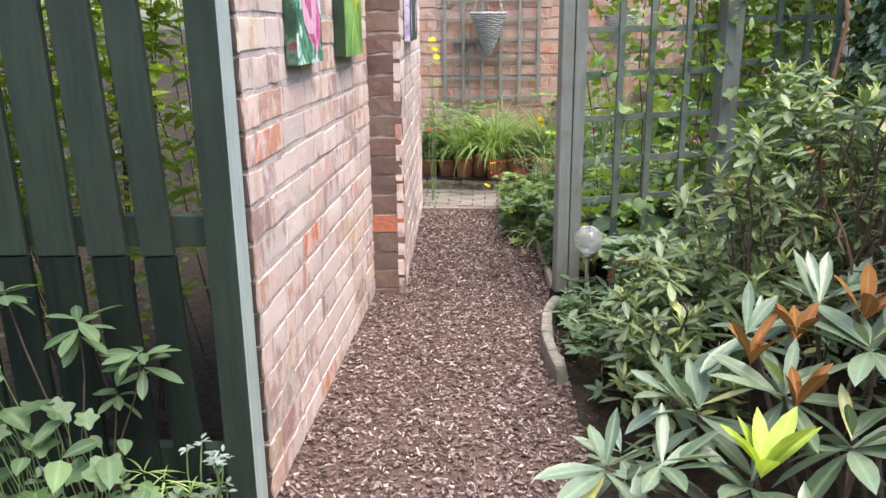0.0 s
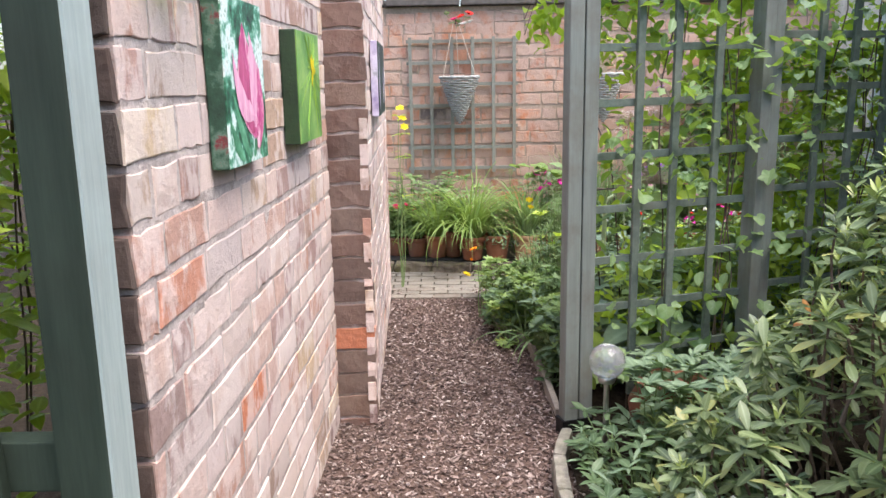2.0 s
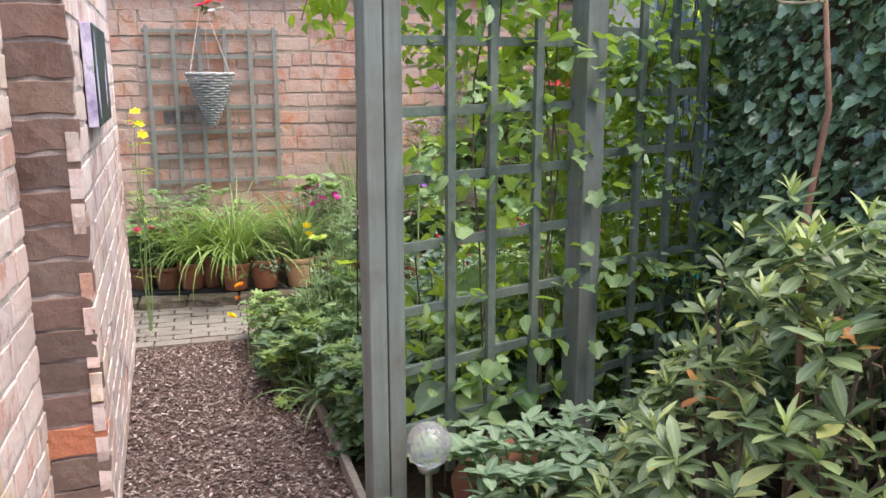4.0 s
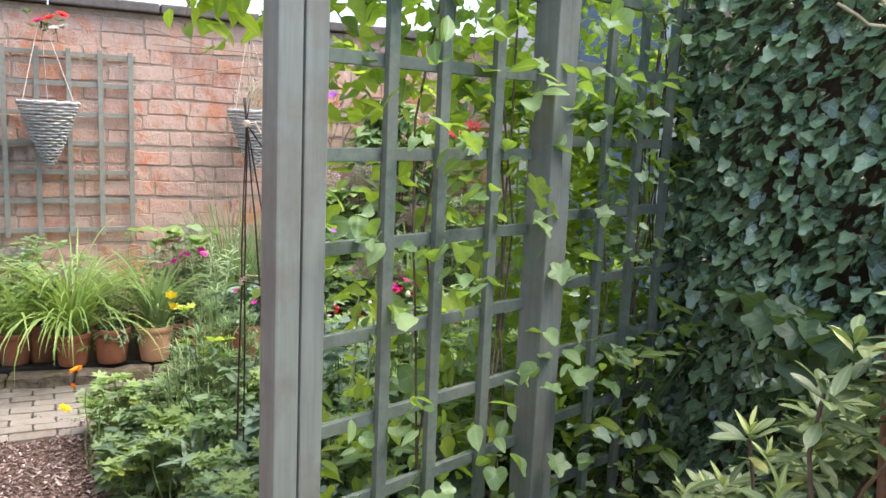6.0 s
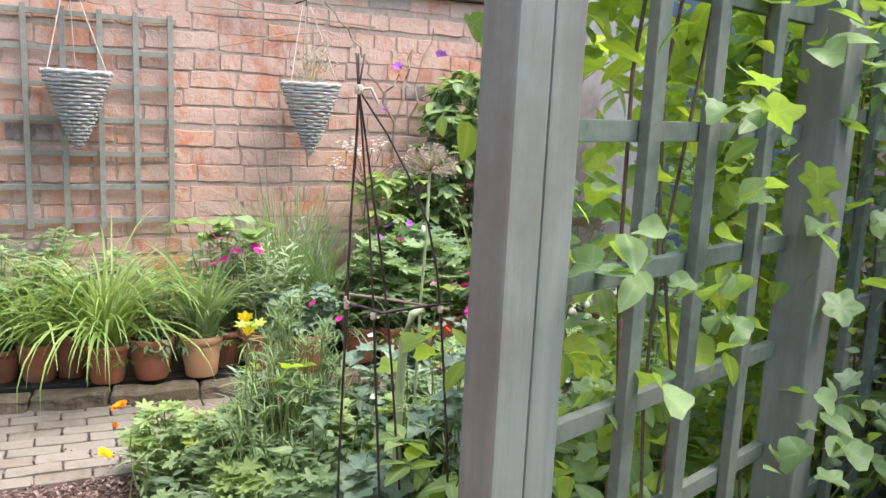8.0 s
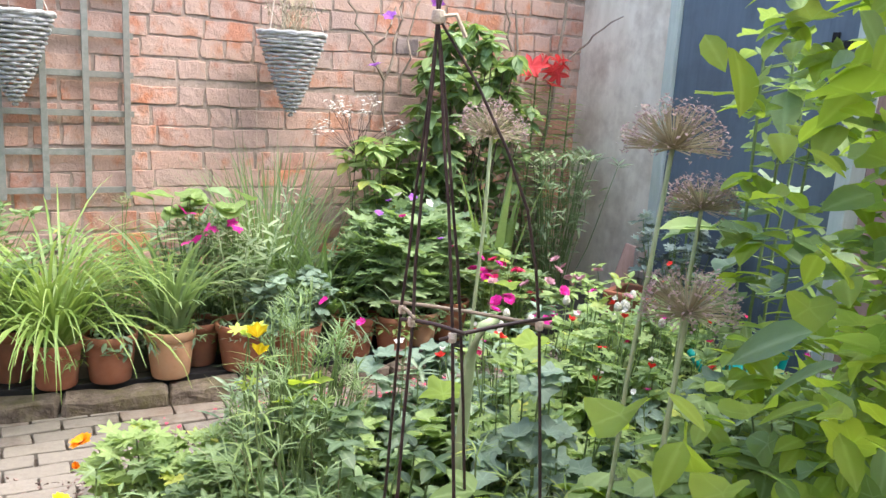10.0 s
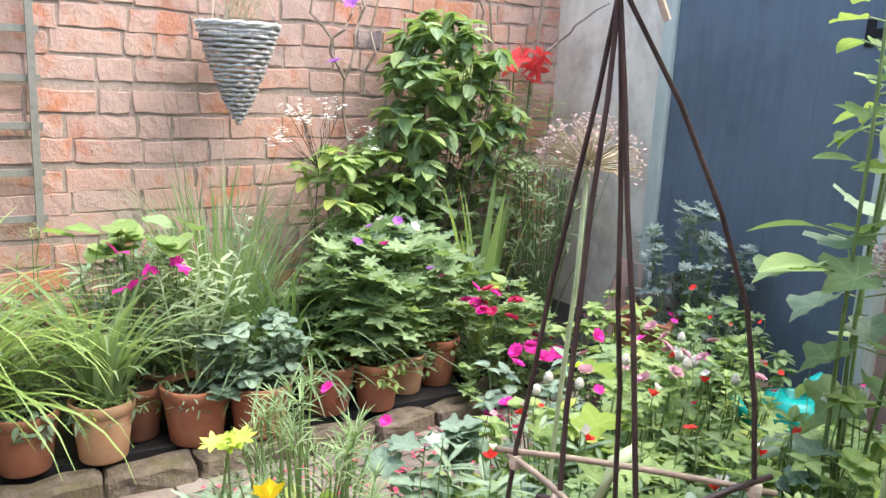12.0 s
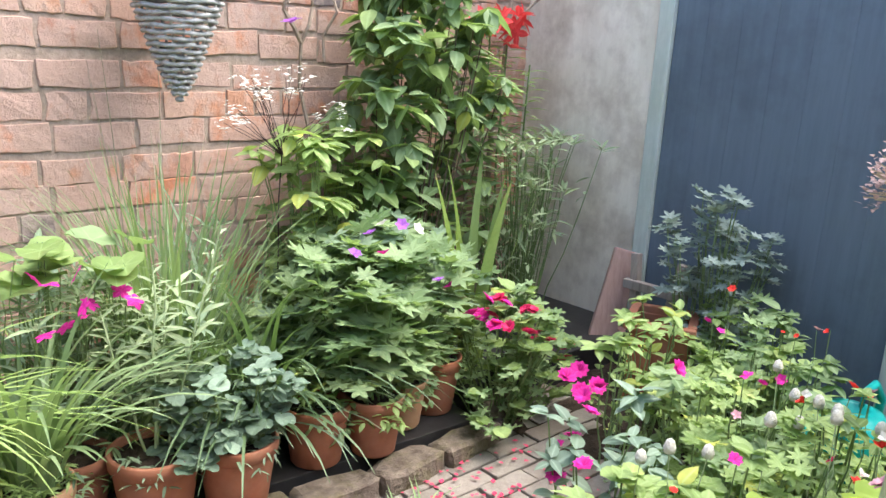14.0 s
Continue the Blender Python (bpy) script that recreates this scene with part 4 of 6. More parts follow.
# ---- plants ----
def soft_flower(p, size, petals, mat, parent, tilt=20, centre=None, kind="petal", cup=35):
    hp = Heap()
    p = Vector(p)
    face = Euler((radians(rng.uniform(-tilt, tilt) + 25), radians(rng.uniform(-tilt, tilt)), rng.uniform(0, 6.28))).to_matrix().to_4x4()
    for ring in range(2 if petals > 8 else 1):
        for i in range(petals):
            m = Matrix.Translation(p) @ face @ Euler((radians(cup + ring * 15 + rng.uniform(-8, 8)), 0, 2 * math.pi * (i + 0.5 * ring) / petals)).to_matrix().to_4x4() @ Matrix.Scale(size / 2 * (1 - 0.2 * ring), 4)
            hp.add_at(LEAF[kind][0], LEAF[kind][1], m)
    fl = hp.put("flower", M[mat], parent, "", True)
    if centre:
        v, f = lathe([(0.0005, 0), (size * 0.13, 0.0), (size * 0.1, size * 0.08), (0.0005, size * 0.1)], 10, p)
        mpart("flower_centre", v, f, M[centre], fl)
    return fl


def stem_line(hp, a, b_, r=0.003, wob=0.01, sag=0.0, n=5):
    v, f = tube(curve_points(a, b_, sag, n, wob), [r * (1 - 0.4 * i / n) for i in range(n + 1)], 5)
    hp.add(v, f)


def leafy(name, base, label, category, spots, kind, mat, size, per=8, stem_mat="stem", up=15, spread=18, stem_r=0.003, objects=0, second=None, group="", stems=True, stem_every=1):
    """A plant whose shoots end at the spots; each shoot carries a tuft of leaves and some lower down."""
    p = thing(name, base, label, category, group)
    hs, hl, h2 = Heap(), Heap(), Heap()
    done = 0
    b0 = Vector(base)
    for k, s in enumerate(spots):
        s = Vector(s)
        foot = b0 + Vector(((s.x - b0.x) * 0.3, (s.y - b0.y) * 0.3, 0))
        if stems and k % stem_every == 0:
            stem_line(hs, foot, s, stem_r, 0.012)
        for m in whorl(s, per, size * rng.uniform(0.8, 1.15), up, spread):
            if done < objects:
                leaf_object(kind, mat, m, p)
                done += 1
            elif second and rng.random() < 0.3:
                h2.add_at(*LEAF[second[0]], m)
            else:
                hl.add_at(*LEAF[kind], m)
        for q in range(3):
            pos = foot.lerp(s, rng.uniform(0.35, 0.92))
            hl.add_at(*LEAF[kind], leaf_pose(pos, rng.uniform(0, 360), rng.uniform(-25, 40), size * rng.uniform(0.6, 1), rng.uniform(-25, 25)))
    if stems:
        hs.put("stemwork", M[stem_mat], p, kind="stuff")
    hl.put("foliage", M[mat], p, "", True, kind="stuff")
    if second:
        h2.put("foliage", M[second[1]], p, "", True, kind="stuff")
    return p


def scatter(n, x0, x1, y0, y1, top, low=0.0, clear=None):
    out = []
    tries = 0
    while len(out) < n and tries < n * 30:
        tries += 1
        x, y = rng.uniform(x0, x1), rng.uniform(y0, y1)
        zt = top(x, y) if callable(top) else top
        if zt <= 0.06:
            continue
        z = zt * (1 - (1 - low) * rng.random() ** 2.2)
        if clear and not clear(x, y, z):
            continue
        out.append((x, y, z))
    return out


def dome(cx, cy, rx, ry, h):
    return lambda x, y: h * math.sqrt(max(0.0, 1 - ((x - cx) / rx) ** 2 - ((y - cy) / ry) ** 2)) if ((x - cx) / rx) ** 2 + ((y - cy) / ry) ** 2 < 1 else 0


STRAPS = {}


def strap_mesh(mat, length, width, rise, bend):
    key = (mat, round(length / 0.06), round(width / 0.003), round(rise / 8), round(bend / 16))
    if key not in STRAPS:
        v, f = strap((0, 0, 0), 0, max(0.06, key[1] * 0.06), max(0.002, key[2] * 0.003), key[3] * 8, key[4] * 16)
        STRAPS[key] = mesh_from("blade", v, f, M[mat], True)
    return STRAPS[key]


def grass(name, base, n, length, width, label, mat, rise=(70, 88), bend=(50, 120), radius=0.05, group="", category="plant", thin=False):
    p = thing(name, base, label, category, group)
    hp = Heap()
    for k in range(n):
        a = rng.uniform(0, 360)
        r = radius * rng.random() ** 0.5
        q = Vector((r * math.cos(radians(a)), r * math.sin(radians(a)), 0))
        hd, l, w, up, bd = a + rng.uniform(-40, 40), length * rng.uniform(0.55, 1.12), width * rng.uniform(0.7, 1.2), rng.uniform(*rise), rng.uniform(*bend)
        if thin:
            hp.add(*strap(q + Vector(base), hd, l, w, up, bd))
            continue
        o = bpy.data.objects.new("blade", strap_mesh(mat, l, w, up, bd))
        scene.collection.objects.link(o)
        o.parent = p
        o.matrix_basis = Matrix.Translation(q) @ Euler((0, 0, radians(hd))).to_matrix().to_4x4()
    hp.put("blade_tuft", M[mat], p, "", True, kind="stuff")
    return p


# foreground rhododendron with long leaves
rh = thing("rhododendron", (0.95, 1.25, 0.0), "rhododendron with long grey-green leaves and rusty undersides", "shrub")
hs = Heap()
heads = [(0.50, 1.22, 0.40, 0.15, 10), (0.40, 1.25, 0.38, 0.15, 9), (0.44, 1.13, 0.30, 0.14, 8), (0.66, 1.20, 0.37, 0.15, 10), (0.60, 1.36, 0.44, 0.15, 11), (0.75, 1.32, 0.50, 0.16, 10), (0.84, 1.22, 0.45, 0.16, 11), (0.92, 1.36, 0.58, 0.16, 10),
         (0.56, 1.10, 0.30, 0.14, 9), (0.72, 1.08, 0.31, 0.15, 10), (0.90, 1.08, 0.36, 0.15, 9), (1.05, 1.2, 0.5, 0.16, 10), (0.72, 1.48, 0.56, 0.15, 10), (0.88, 1.52, 0.62, 0.15, 10), (1.05, 1.5, 0.66, 0.15, 10), (1.1, 1.36, 0.6, 0.15, 9),
         (0.58, 1.52, 0.40, 0.13, 9), (1.2, 1.6, 0.68, 0.15, 10), (1.0, 1.65, 0.6, 0.14, 9), (0.8, 1.65, 0.5, 0.13, 8), (0.46, 1.42, 0.30, 0.12, 8), (1.25, 1.3, 0.6, 0.15, 9)]
for x, y, z, l, n in heads:
    q = Vector((x, y, z))
    stem_line(hs, (0.95 + (x - 0.95) * 0.25, 1.3 + (y - 1.3) * 0.25, 0.02), q, 0.008, 0.02, 0.03)
    for m in whorl(q, n - 2, l, rng.uniform(-2, 16), 22, (rng.uniform(0, 360), 25)):
        leaf_object(rng.choice(("rhodo", "rhodo_c")), "lf_rhodo", m, rh)
    for m in whorl(q + Vector((0, 0, 0.01)), 3, l * 0.75, 38, 22):
        leaf_object("rhodo_c", "lf_rhodo", m, rh)
    for m in whorl(q - Vector((0, 0, 0.02)), 3, l, -25, 22):
        leaf_object("rhodo", "lf_rhodo", m, rh)
for x, y, z, n in ((0.70, 1.38, 0.55, 6), (0.80, 1.42, 0.58, 6), (0.93, 1.42, 0.63, 5), (0.76, 1.28, 0.5, 4)):
    for m in whorl(Vector((x, y, z)), n, 0.10, 62, 14):
        leaf_object("rhodo_b", "lf_rust", m, rh)
for m in whorl(Vector((0.665, 1.17, 0.42)), 9, 0.135, 58, 12):
    leaf_object("rhodo", "lf_new", m, rh)
hs.put("branching", M["bark"], rh, kind="stuff")

# the broad rhododendron bank beside the trellis
rb = thing("rhododendron", (1.2, 2.4, 0.0), "broad rhododendron bush with glossy grey-green leaf rosettes", "shrub")


def bank(x, y):
    h = min(1.08, 0.35 + 1.75 * (x - 0.58) - 0.42 * (y - 2.2)) - 0.95 * max(0.0, y - 2.38)
    return max(h, 0.24 if x > 0.7 else 0.0) + 0.10 * noise.noise((x * 5, y * 5, 2))


hs, hl, hn = Heap(), Heap(), Heap()
count = 0
spots = []
for k in range(640):
    x, y = rng.uniform(0.55, 1.85), rng.uniform(1.4, 3.05)
    if y < 1.78 and x < 1.02:
        continue
    zt = bank(x, y)
    if zt < 0.16:
        continue
    spots.append(Vector((x, y, zt * (1 - 0.75 * rng.random() ** 1.7))))
spots.sort(key=lambda q: q.x + 0.2 * q.y)
for k, q in enumerate(spots):
    if k % 4 == 0:
        stem_line(hs, (q.x + (1.2 - q.x) * 0.25, q.y + (2.4 - q.y) * 0.25, max(0.03, q.z - 0.45)), q, 0.005, 0.03)
    for m in whorl(q, rng.randint(6, 9), 0.064, rng.uniform(0, 30), 24, (rng.uniform(0, 360), 22)):
        if count < 290:
            leaf_object("rhodo_b", "lf_rhodo_small", m, rb)
            count += 1
        else:
            hl.add_at(*LEAF["rhodo_b"], m)
    if rng.random() < 0.4:
        for m in whorl(q + Vector((0, 0, 0.012)), 5, 0.05, 64, 14):
            hn.add_at(*LEAF["lance"], m)
    for m in whorl(q - Vector((0, 0, 0.035)), 4, 0.068, -12, 26):
        hl.add_at(*LEAF["rhodo_b"], m)
for q in ((1.22, 2.02, 0.92), (1.3, 2.0, 0.93), (1.26, 2.06, 0.88), (0.98, 2.5, 0.66), (1.15, 2.3, 0.8), (1.4, 2.1, 0.95)):
    for m in whorl(Vector(q), 3, 0.06, 20, 30):
        leaf_object("rhodo_b", "lf_orange", m, rb)
hs.put("branching", M["bark"], rb, kind="stuff")
hl.put("foliage", M["lf_rhodo_small"], rb, "", True, kind="stuff")
hn.put("young_growth", M["lf_young"], rb, "pale yellow-green young shoots", True, kind="stuff")
ht = Heap()
for k in range(46):
    x, y = rng.uniform(0.98, 1.75), rng.uniform(1.75, 2.55)
    z = bank(x, y) * rng.uniform(0.45, 0.9)
    a = Vector((x + rng.uniform(0.05, 0.25), y + rng.uniform(-0.05, 0.2), z * 0.45))
    b_ = Vector((x - 0.05, y - 0.06, z + 0.03))
    ht.add(*tube(curve_points(a, b_, 0.03, 6, 0.014), [0.006 - 0.0006 * i for i in range(7)], 6))
    for i in range(3):
        c0 = a.lerp(b_, rng.uniform(0.4, 0.9))
        ht.add(*tube(curve_points(c0, c0 + Vector((rng.uniform(-0.1, 0.06), rng.uniform(-0.1, 0.06), rng.uniform(0.02, 0.1))), 0.01, 4, 0.008), [0.0035, 0.003, 0.0026, 0.0022, 0.0018], 5))
ht.put("twig_tangle", M["twig"], rb, "bare brown twigs", kind="stuff")
# bare reddish stem rising above it
bs = thing("bare_stem", (1.30, 2.55, 0.0), "bare reddish stem with curled dry top", "plant")
v, f = tube([(1.30, 2.60, 0.03), (1.31, 2.60, 0.6), (1.30, 2.62, 0.95), (1.335, 2.62, 1.2), (1.30, 2.62, 1.42)], [0.0085, 0.008, 0.0072, 0.0065, 0.005], 8)
mpart("stem", v, f, M["bark_red"], bs, "", True)
hp = Heap()
for k in range(9):
    q = Vector((1.30, 2.62, 1.42))
    hp.add(*tube(curve_points(q, q + Vector((rng.uniform(-0.15, 0.12), rng.uniform(-0.1, 0.1), rng.uniform(0.0, 0.14))), -0.02, 5, 0.01), 0.0028, 5))
hp.put("twig_tuft", M["dry"], bs, kind="stuff")

# low plants round the globe light and along the edging
leafy("low_shrub", (0.62, 2.75, 0.0), "low dark-leaved groundcover behind curved edging", "plant", scatter(85, 0.46, 0.95, 2.0, 3.12, lambda x, y: 0.14 + 0.16 * (x - 0.42) / 0.5, 0.3), "oval", "lf_dark", 0.06, 7, up=20, second=("lance", "lf_grey"))
leafy("low_shrub", (0.8, 3.0, 0.0), "grey-green leafy groundcover under the trellis", "plant", scatter(70, 0.66, 1.3, 2.85, 3.2, 0.33, 0.3), "oval", "lf_grey", 0.07, 7, up=25)

wb = leafy("white_bloom", (0.76, 2.22, 0.0), "small white flower clusters above dark groundcover", "plant", [(0.71, 2.25, 0.26), (0.80, 2.2, 0.30)], "oval", "lf_dark", 0.045, 5)
for k in range(12):
    q = ((0.71, 2.25, 0.285), (0.80, 2.2, 0.325))[k % 2]
    soft_flower((q[0] + rng.uniform(-0.025, 0.025), q[1] + rng.uniform(-0.02, 0.02), q[2] + rng.uniform(-0.01, 0.02)), 0.016, 5, "white", wb, 30)

# leaves by the slatted fence
fr = thing("young_rhododendron", (-0.72, 1.40, 0.0), "young rhododendron rosettes in front of slatted fence", "shrub")
hs = Heap()
for x, y, z, n, l in ((-0.565, 1.41, 0.535, 8, 0.085), (-0.70, 1.42, 0.60, 8, 0.09), (-0.84, 1.40, 0.68, 7, 0.09), (-0.64, 1.43, 0.44, 5, 0.07)):
    stem_line(hs, (-0.74, 1.455, 0.0), (x, y, z), 0.003, 0.01)
    for m in whorl(Vector((x, y, z)), n, l, 8, 18):
        leaf_object("rhodo_b", "lf_dark", m, fr)
    for m in whorl(Vector((x, y, z - 0.02)), 4, l, -22, 22):
        leaf_object("rhodo_b", "lf_dark", m, fr)
hs.put("branching", M["bark"], fr, kind="stuff")
bd = thing("bindweed", (-0.68, 1.28, 0.0), "tangled pale and dark bindweed leaves at fence foot", "climber")
hs = Heap()
for k in range(62):
    x = rng.uniform(-0.92, -0.50)
    y = rng.uniform(1.18, 1.36)
    top = 0.42 - 0.7 * (x + 0.58)
    z = top * rng.uniform(0.35, 1.0)
    mt = rng.choice(("lf_dark", "lf_dark", "lf_vine", "lf_dark", "lf_dark"))
    leaf_object(rng.choice(("lobed", "ovate", "ovate", "oval")), mt, leaf_pose(Vector((x, y, z)), rng.uniform(110, 260), rng.uniform(-35, 10), rng.uniform(0.05, 0.1), rng.uniform(-25, 25)), bd)
    stem_line(hs, (-0.68 + 0.4 * (x + 0.68), y + 0.04, 0.0), (x, y, z), 0.0016, 0.015)
hs.put("stemwork", M["stem"], bd, kind="stuff")
leafy("groundcover", (-0.56, 1.34, 0.0), "scrappy small-leaved groundcover below the fence", "plant", scatter(20, -0.85, -0.40, 1.16, 1.44, 0.24, 0.2), "round", "lf_grey", 0.034, 5, up=5, spread=30, second=("ovate", "lf_dark"))
leafy("fern", (-0.50, 1.38, 0.0), "small yellowish fern fronds at fence foot", "plant", scatter(5, -0.60, -0.46, 1.32, 1.42, 0.28, 0.4), "thin", "lf_fresh", 0.075, 6, up=20)
leafy("pale_herb", (-0.45, 1.40, 0.0), "pale pinkish herb heads beside the post", "plant", scatter(9, -0.52, -0.39, 1.36, 1.44, 0.33, 0.5), "oval", "lf_pewter", 0.026, 6, up=20)

# shrubs behind the slatted fence and over the wall
leafy("shrub", (-1.0, 2.3, 0.0), "bright yellow-green shrub seen through fence gaps", "shrub", scatter(520, -1.5, -0.58, 1.62, 2.05, 2.0, 0.35), "ovate", "lf_new", 0.06, 6, "bark", up=5, spread=30, second=("ovate", "lf_lime"), stem_every=30)
leafy("shrub", (-0.75, 2.7, 0.0), "bright leafy shrub behind the brick wall", "shrub", scatter(200, -1.3, -0.58, 2.05, 2.8, 2.0, 0.4), "ovate", "lf_lime", 0.06, 6, "bark", up=5, spread=26, second=("ovate", "lf_fresh"), stem_every=30)
leafy("hanging_sprig", (-0.40, 1.9, 1.56), "yellow-green sprig hanging over wall face", "plant", [(-0.34, 1.78, 1.47), (-0.33, 1.86, 1.44), (-0.335, 1.95, 1.46), (-0.34, 2.02, 1.5), (-0.335, 1.72, 1.5)], "ovate", "lf_lime", 0.05, 3, up=-20, spread=20)

# vines on the trellis screen
vine = thing("climbing_vine", (1.0, 3.4, 0.0), "bean vine with heart leaves climbing the trellis", "climber")
hs, hl, hv, hg = Heap(), Heap(), Heap(), Heap()
count = 0


def on_screen(s, off, z):
    return TR @ Vector((s, off, z))


vine_spots = []
for k in range(2700):
    s = rng.uniform(0.10, 1.5)
    z = rng.uniform(0.15, 2.05)
    keep = 0.27
    if z > 1.3:
        keep = 0.85
    if s > 0.80:
        keep = max(keep, 0.8 if z < 1.0 else 0.7)
    if rng.random() < keep:
        vine_spots.append((s, -rng.uniform(0.03, 0.09) if rng.random() < 0.17 else rng.uniform(0.03, 0.26), z))
for k in range(22):
    vine_spots.append((rng.uniform(-0.12, 0.0), rng.uniform(0.10, 0.20), 1.37 + 0.26 * rng.random()))
for s, off, z in vine_spots:
    q = on_screen(s, off, z)
    lime = s < 0.02 or off > 0 and rng.random() < 0.75
    for c_ in range(rng.randint(2, 3)):
        pos = q + Vector((rng.uniform(-0.04, 0.04), rng.uniform(-0.03, 0.03), rng.uniform(-0.05, 0.05)))
        m = leaf_pose(pos, rng.uniform(0, 360), rng.uniform(-65, 10), rng.uniform(0.035, 0.075) * (0.75 if s > 0.85 else 1.0), rng.uniform(-35, 35))
        kd = rng.choice(("heart", "ovate", "lobed", "ovate", "heart", "oval") if s > 0.02 else ("heart", "ovate"))
        if count < 280 and s < 0.9:
            leaf_object(kd, "lf_lime" if lime else "lf_vine", m, vine)
            count += 1
        else:
            (hl if lime else (hg if s > 0.8 and rng.random() < 0.6 else hv)).add_at(*LEAF[kd], m)
for k in range(15):
    s0 = rng.uniform(0.12, 1.45)
    pts = []
    for i in range(9):
        s0 += rng.uniform(-0.05, 0.05)
        pts.append(on_screen(min(1.48, max(0.12, s0)), 0.03 + rng.uniform(-0.012, 0.03), 0.05 + i * 0.24))
    hs.add(*tube(pts, 0.0028, 5))
for k in range(3):
    hs.add(*tube([on_screen(0.02, 0.06 + 0.01 * k, 1.75), on_screen(-0.08, 0.07, 1.66), on_screen(-0.17, 0.07, 1.5 - 0.05 * k)], 0.002, 5))
hs.put("stemwork", M["bark"], vine, kind="stuff")
hl.put("foliage", M["lf_lime"], vine, "backlit lime leaves", True, kind="stuff")
hv.put("foliage", M["lf_vine"], vine, "", True, kind="stuff")
hg.put("foliage", M["lf_grey"], vine, "pale grey-green leaves", True, kind="stuff")

# ivy on the east fence
ivy = thing("ivy", (1.96, 1.6, 0.0), "dense dark glossy ivy covering the fence", "climber")
hl, hs = Heap(), Heap()
count = 0
for k in range(17000):
    y, z = rng.uniform(0.4, 3.74), rng.uniform(0.05, 2.3)
    depth = 0.06 + 0.10 * (0.5 + 0.5 * noise.noise((y * 3, z * 3, 5))) + 0.05 * rng.random()
    pos = Vector((2.0 - depth, y, z))
    m = leaf_pose(pos, 90 + rng.uniform(-60, 60), rng.uniform(-72, -28), rng.uniform(0.045, 0.088), rng.uniform(-28, 28))
    if count < 290 and 2.7 < y < 3.7 and 0.8 < z < 1.7:
        leaf_object("ivy", "lf_ivy", m, ivy)
        count += 1
    else:
        hl.add_at(*LEAF["ivy"], m)
for k in range(2200):
    x, z = rng.uniform(1.9, 2.15), rng.uniform(0.05, 2.3)
    pos = Vector((x, 3.72 + rng.uniform(-0.05, 0.08), z))
    hl.add_at(*LEAF["ivy"], leaf_pose(pos, rng.uniform(0, 360), rng.uniform(-80, -20), rng.uniform(0.045, 0.08), rng.uniform(-25, 25)))
hl.put("foliage", M["lf_ivy"], ivy, "", True, kind="stuff")
leafy("shrub", (1.78, 2.9, 0.0), "dark large-leaved shrub against the ivy", "shrub", scatter(11, 1.55, 1.85, 2.6, 3.4, 0.86, 0.35), "lobed", "lf_dark", 0.12, 4, up=-42, spread=24)
leafy("shrub", (1.72, 2.62, 0.0), "broad bright green leaves before the ivy", "shrub", scatter(7, 1.6, 1.8, 2.5, 2.75, 0.9, 0.6), "ovate", "lf_vine", 0.14, 4, up=-20, spread=24)

# ---- pots with plants on the raised bed ----
BED = 0.08


def pot(x, y, r, h, mat, label, leaf=None):
    p = thing("flower_pot", (x, y, BED), label, "flower pot", "pots along the kerb")
    v, f = lathe([(0.0005, 0), (r * 0.72, 0), (r * 0.75, 0.004), (r * 0.93, h * 0.78), (r * 0.93, h * 0.80), (r * 1.0, h * 0.81), (r * 1.02, h * 0.985), (r * 1.0, h), (r * 0.92, h), (r * 0.88, h * 0.86)], 30, (x, y, BED))
    mpart("body", v, f, M[mat], p, "", True)
    v, f = lathe([(0.0005, 0.012), (r * 0.5, 0.006), (r * 0.9, 0)], 20, (x, y, BED + h * 0.88))
    mpart("soil", v, f, M["soil"], p)
    return Vector((x, y, BED + h * 0.9))


TC = "weathered terracotta flower pot on black membrane"
DK = "dark brown terracotta flower pot in shade"
tops = {}
for key, x, y, r, h, mt, lb in (("a", -0.27, 6.0, 0.08, 0.13, "terracotta_dark", DK), ("b", -0.13, 5.95, 0.075, 0.13, "terracotta_dark", DK), ("c", 0.005, 5.92, 0.08, 0.15, "terracotta", TC),
                                ("d", 0.12, 5.93, 0.075, 0.18, "terracotta_dark", DK), ("e", 0.245, 5.82, 0.083, 0.155, "terracotta", "orange terracotta pot holding bright strap-leaved clump"),
                                ("f", 0.41, 5.82, 0.088, 0.165, "terracotta", TC), ("g", 0.60, 5.79, 0.085, 0.17, "terracotta_tan", "tan clay pot with flaking rim"),
                                ("h", 0.715, 5.88, 0.08, 0.16, "terracotta_dark", DK), ("i", 0.855, 5.78, 0.1, 0.17, "terracotta", TC), ("j", 1.03, 5.735, 0.095, 0.16, "terracotta", TC),
                                ("k", 1.28, 5.775, 0.088, 0.16, "terracotta", TC), ("l", 1.43, 5.725, 0.08, 0.16, "terracotta", TC), ("m", 1.585, 5.795, 0.075, 0.14, "terracotta_tan", "tan clay pot with flaking rim"), ("n", 1.725, 5.815, 0.085, 0.17, "terracotta", TC)):
    tops[key] = pot(x, y, r, h, mt, lb)

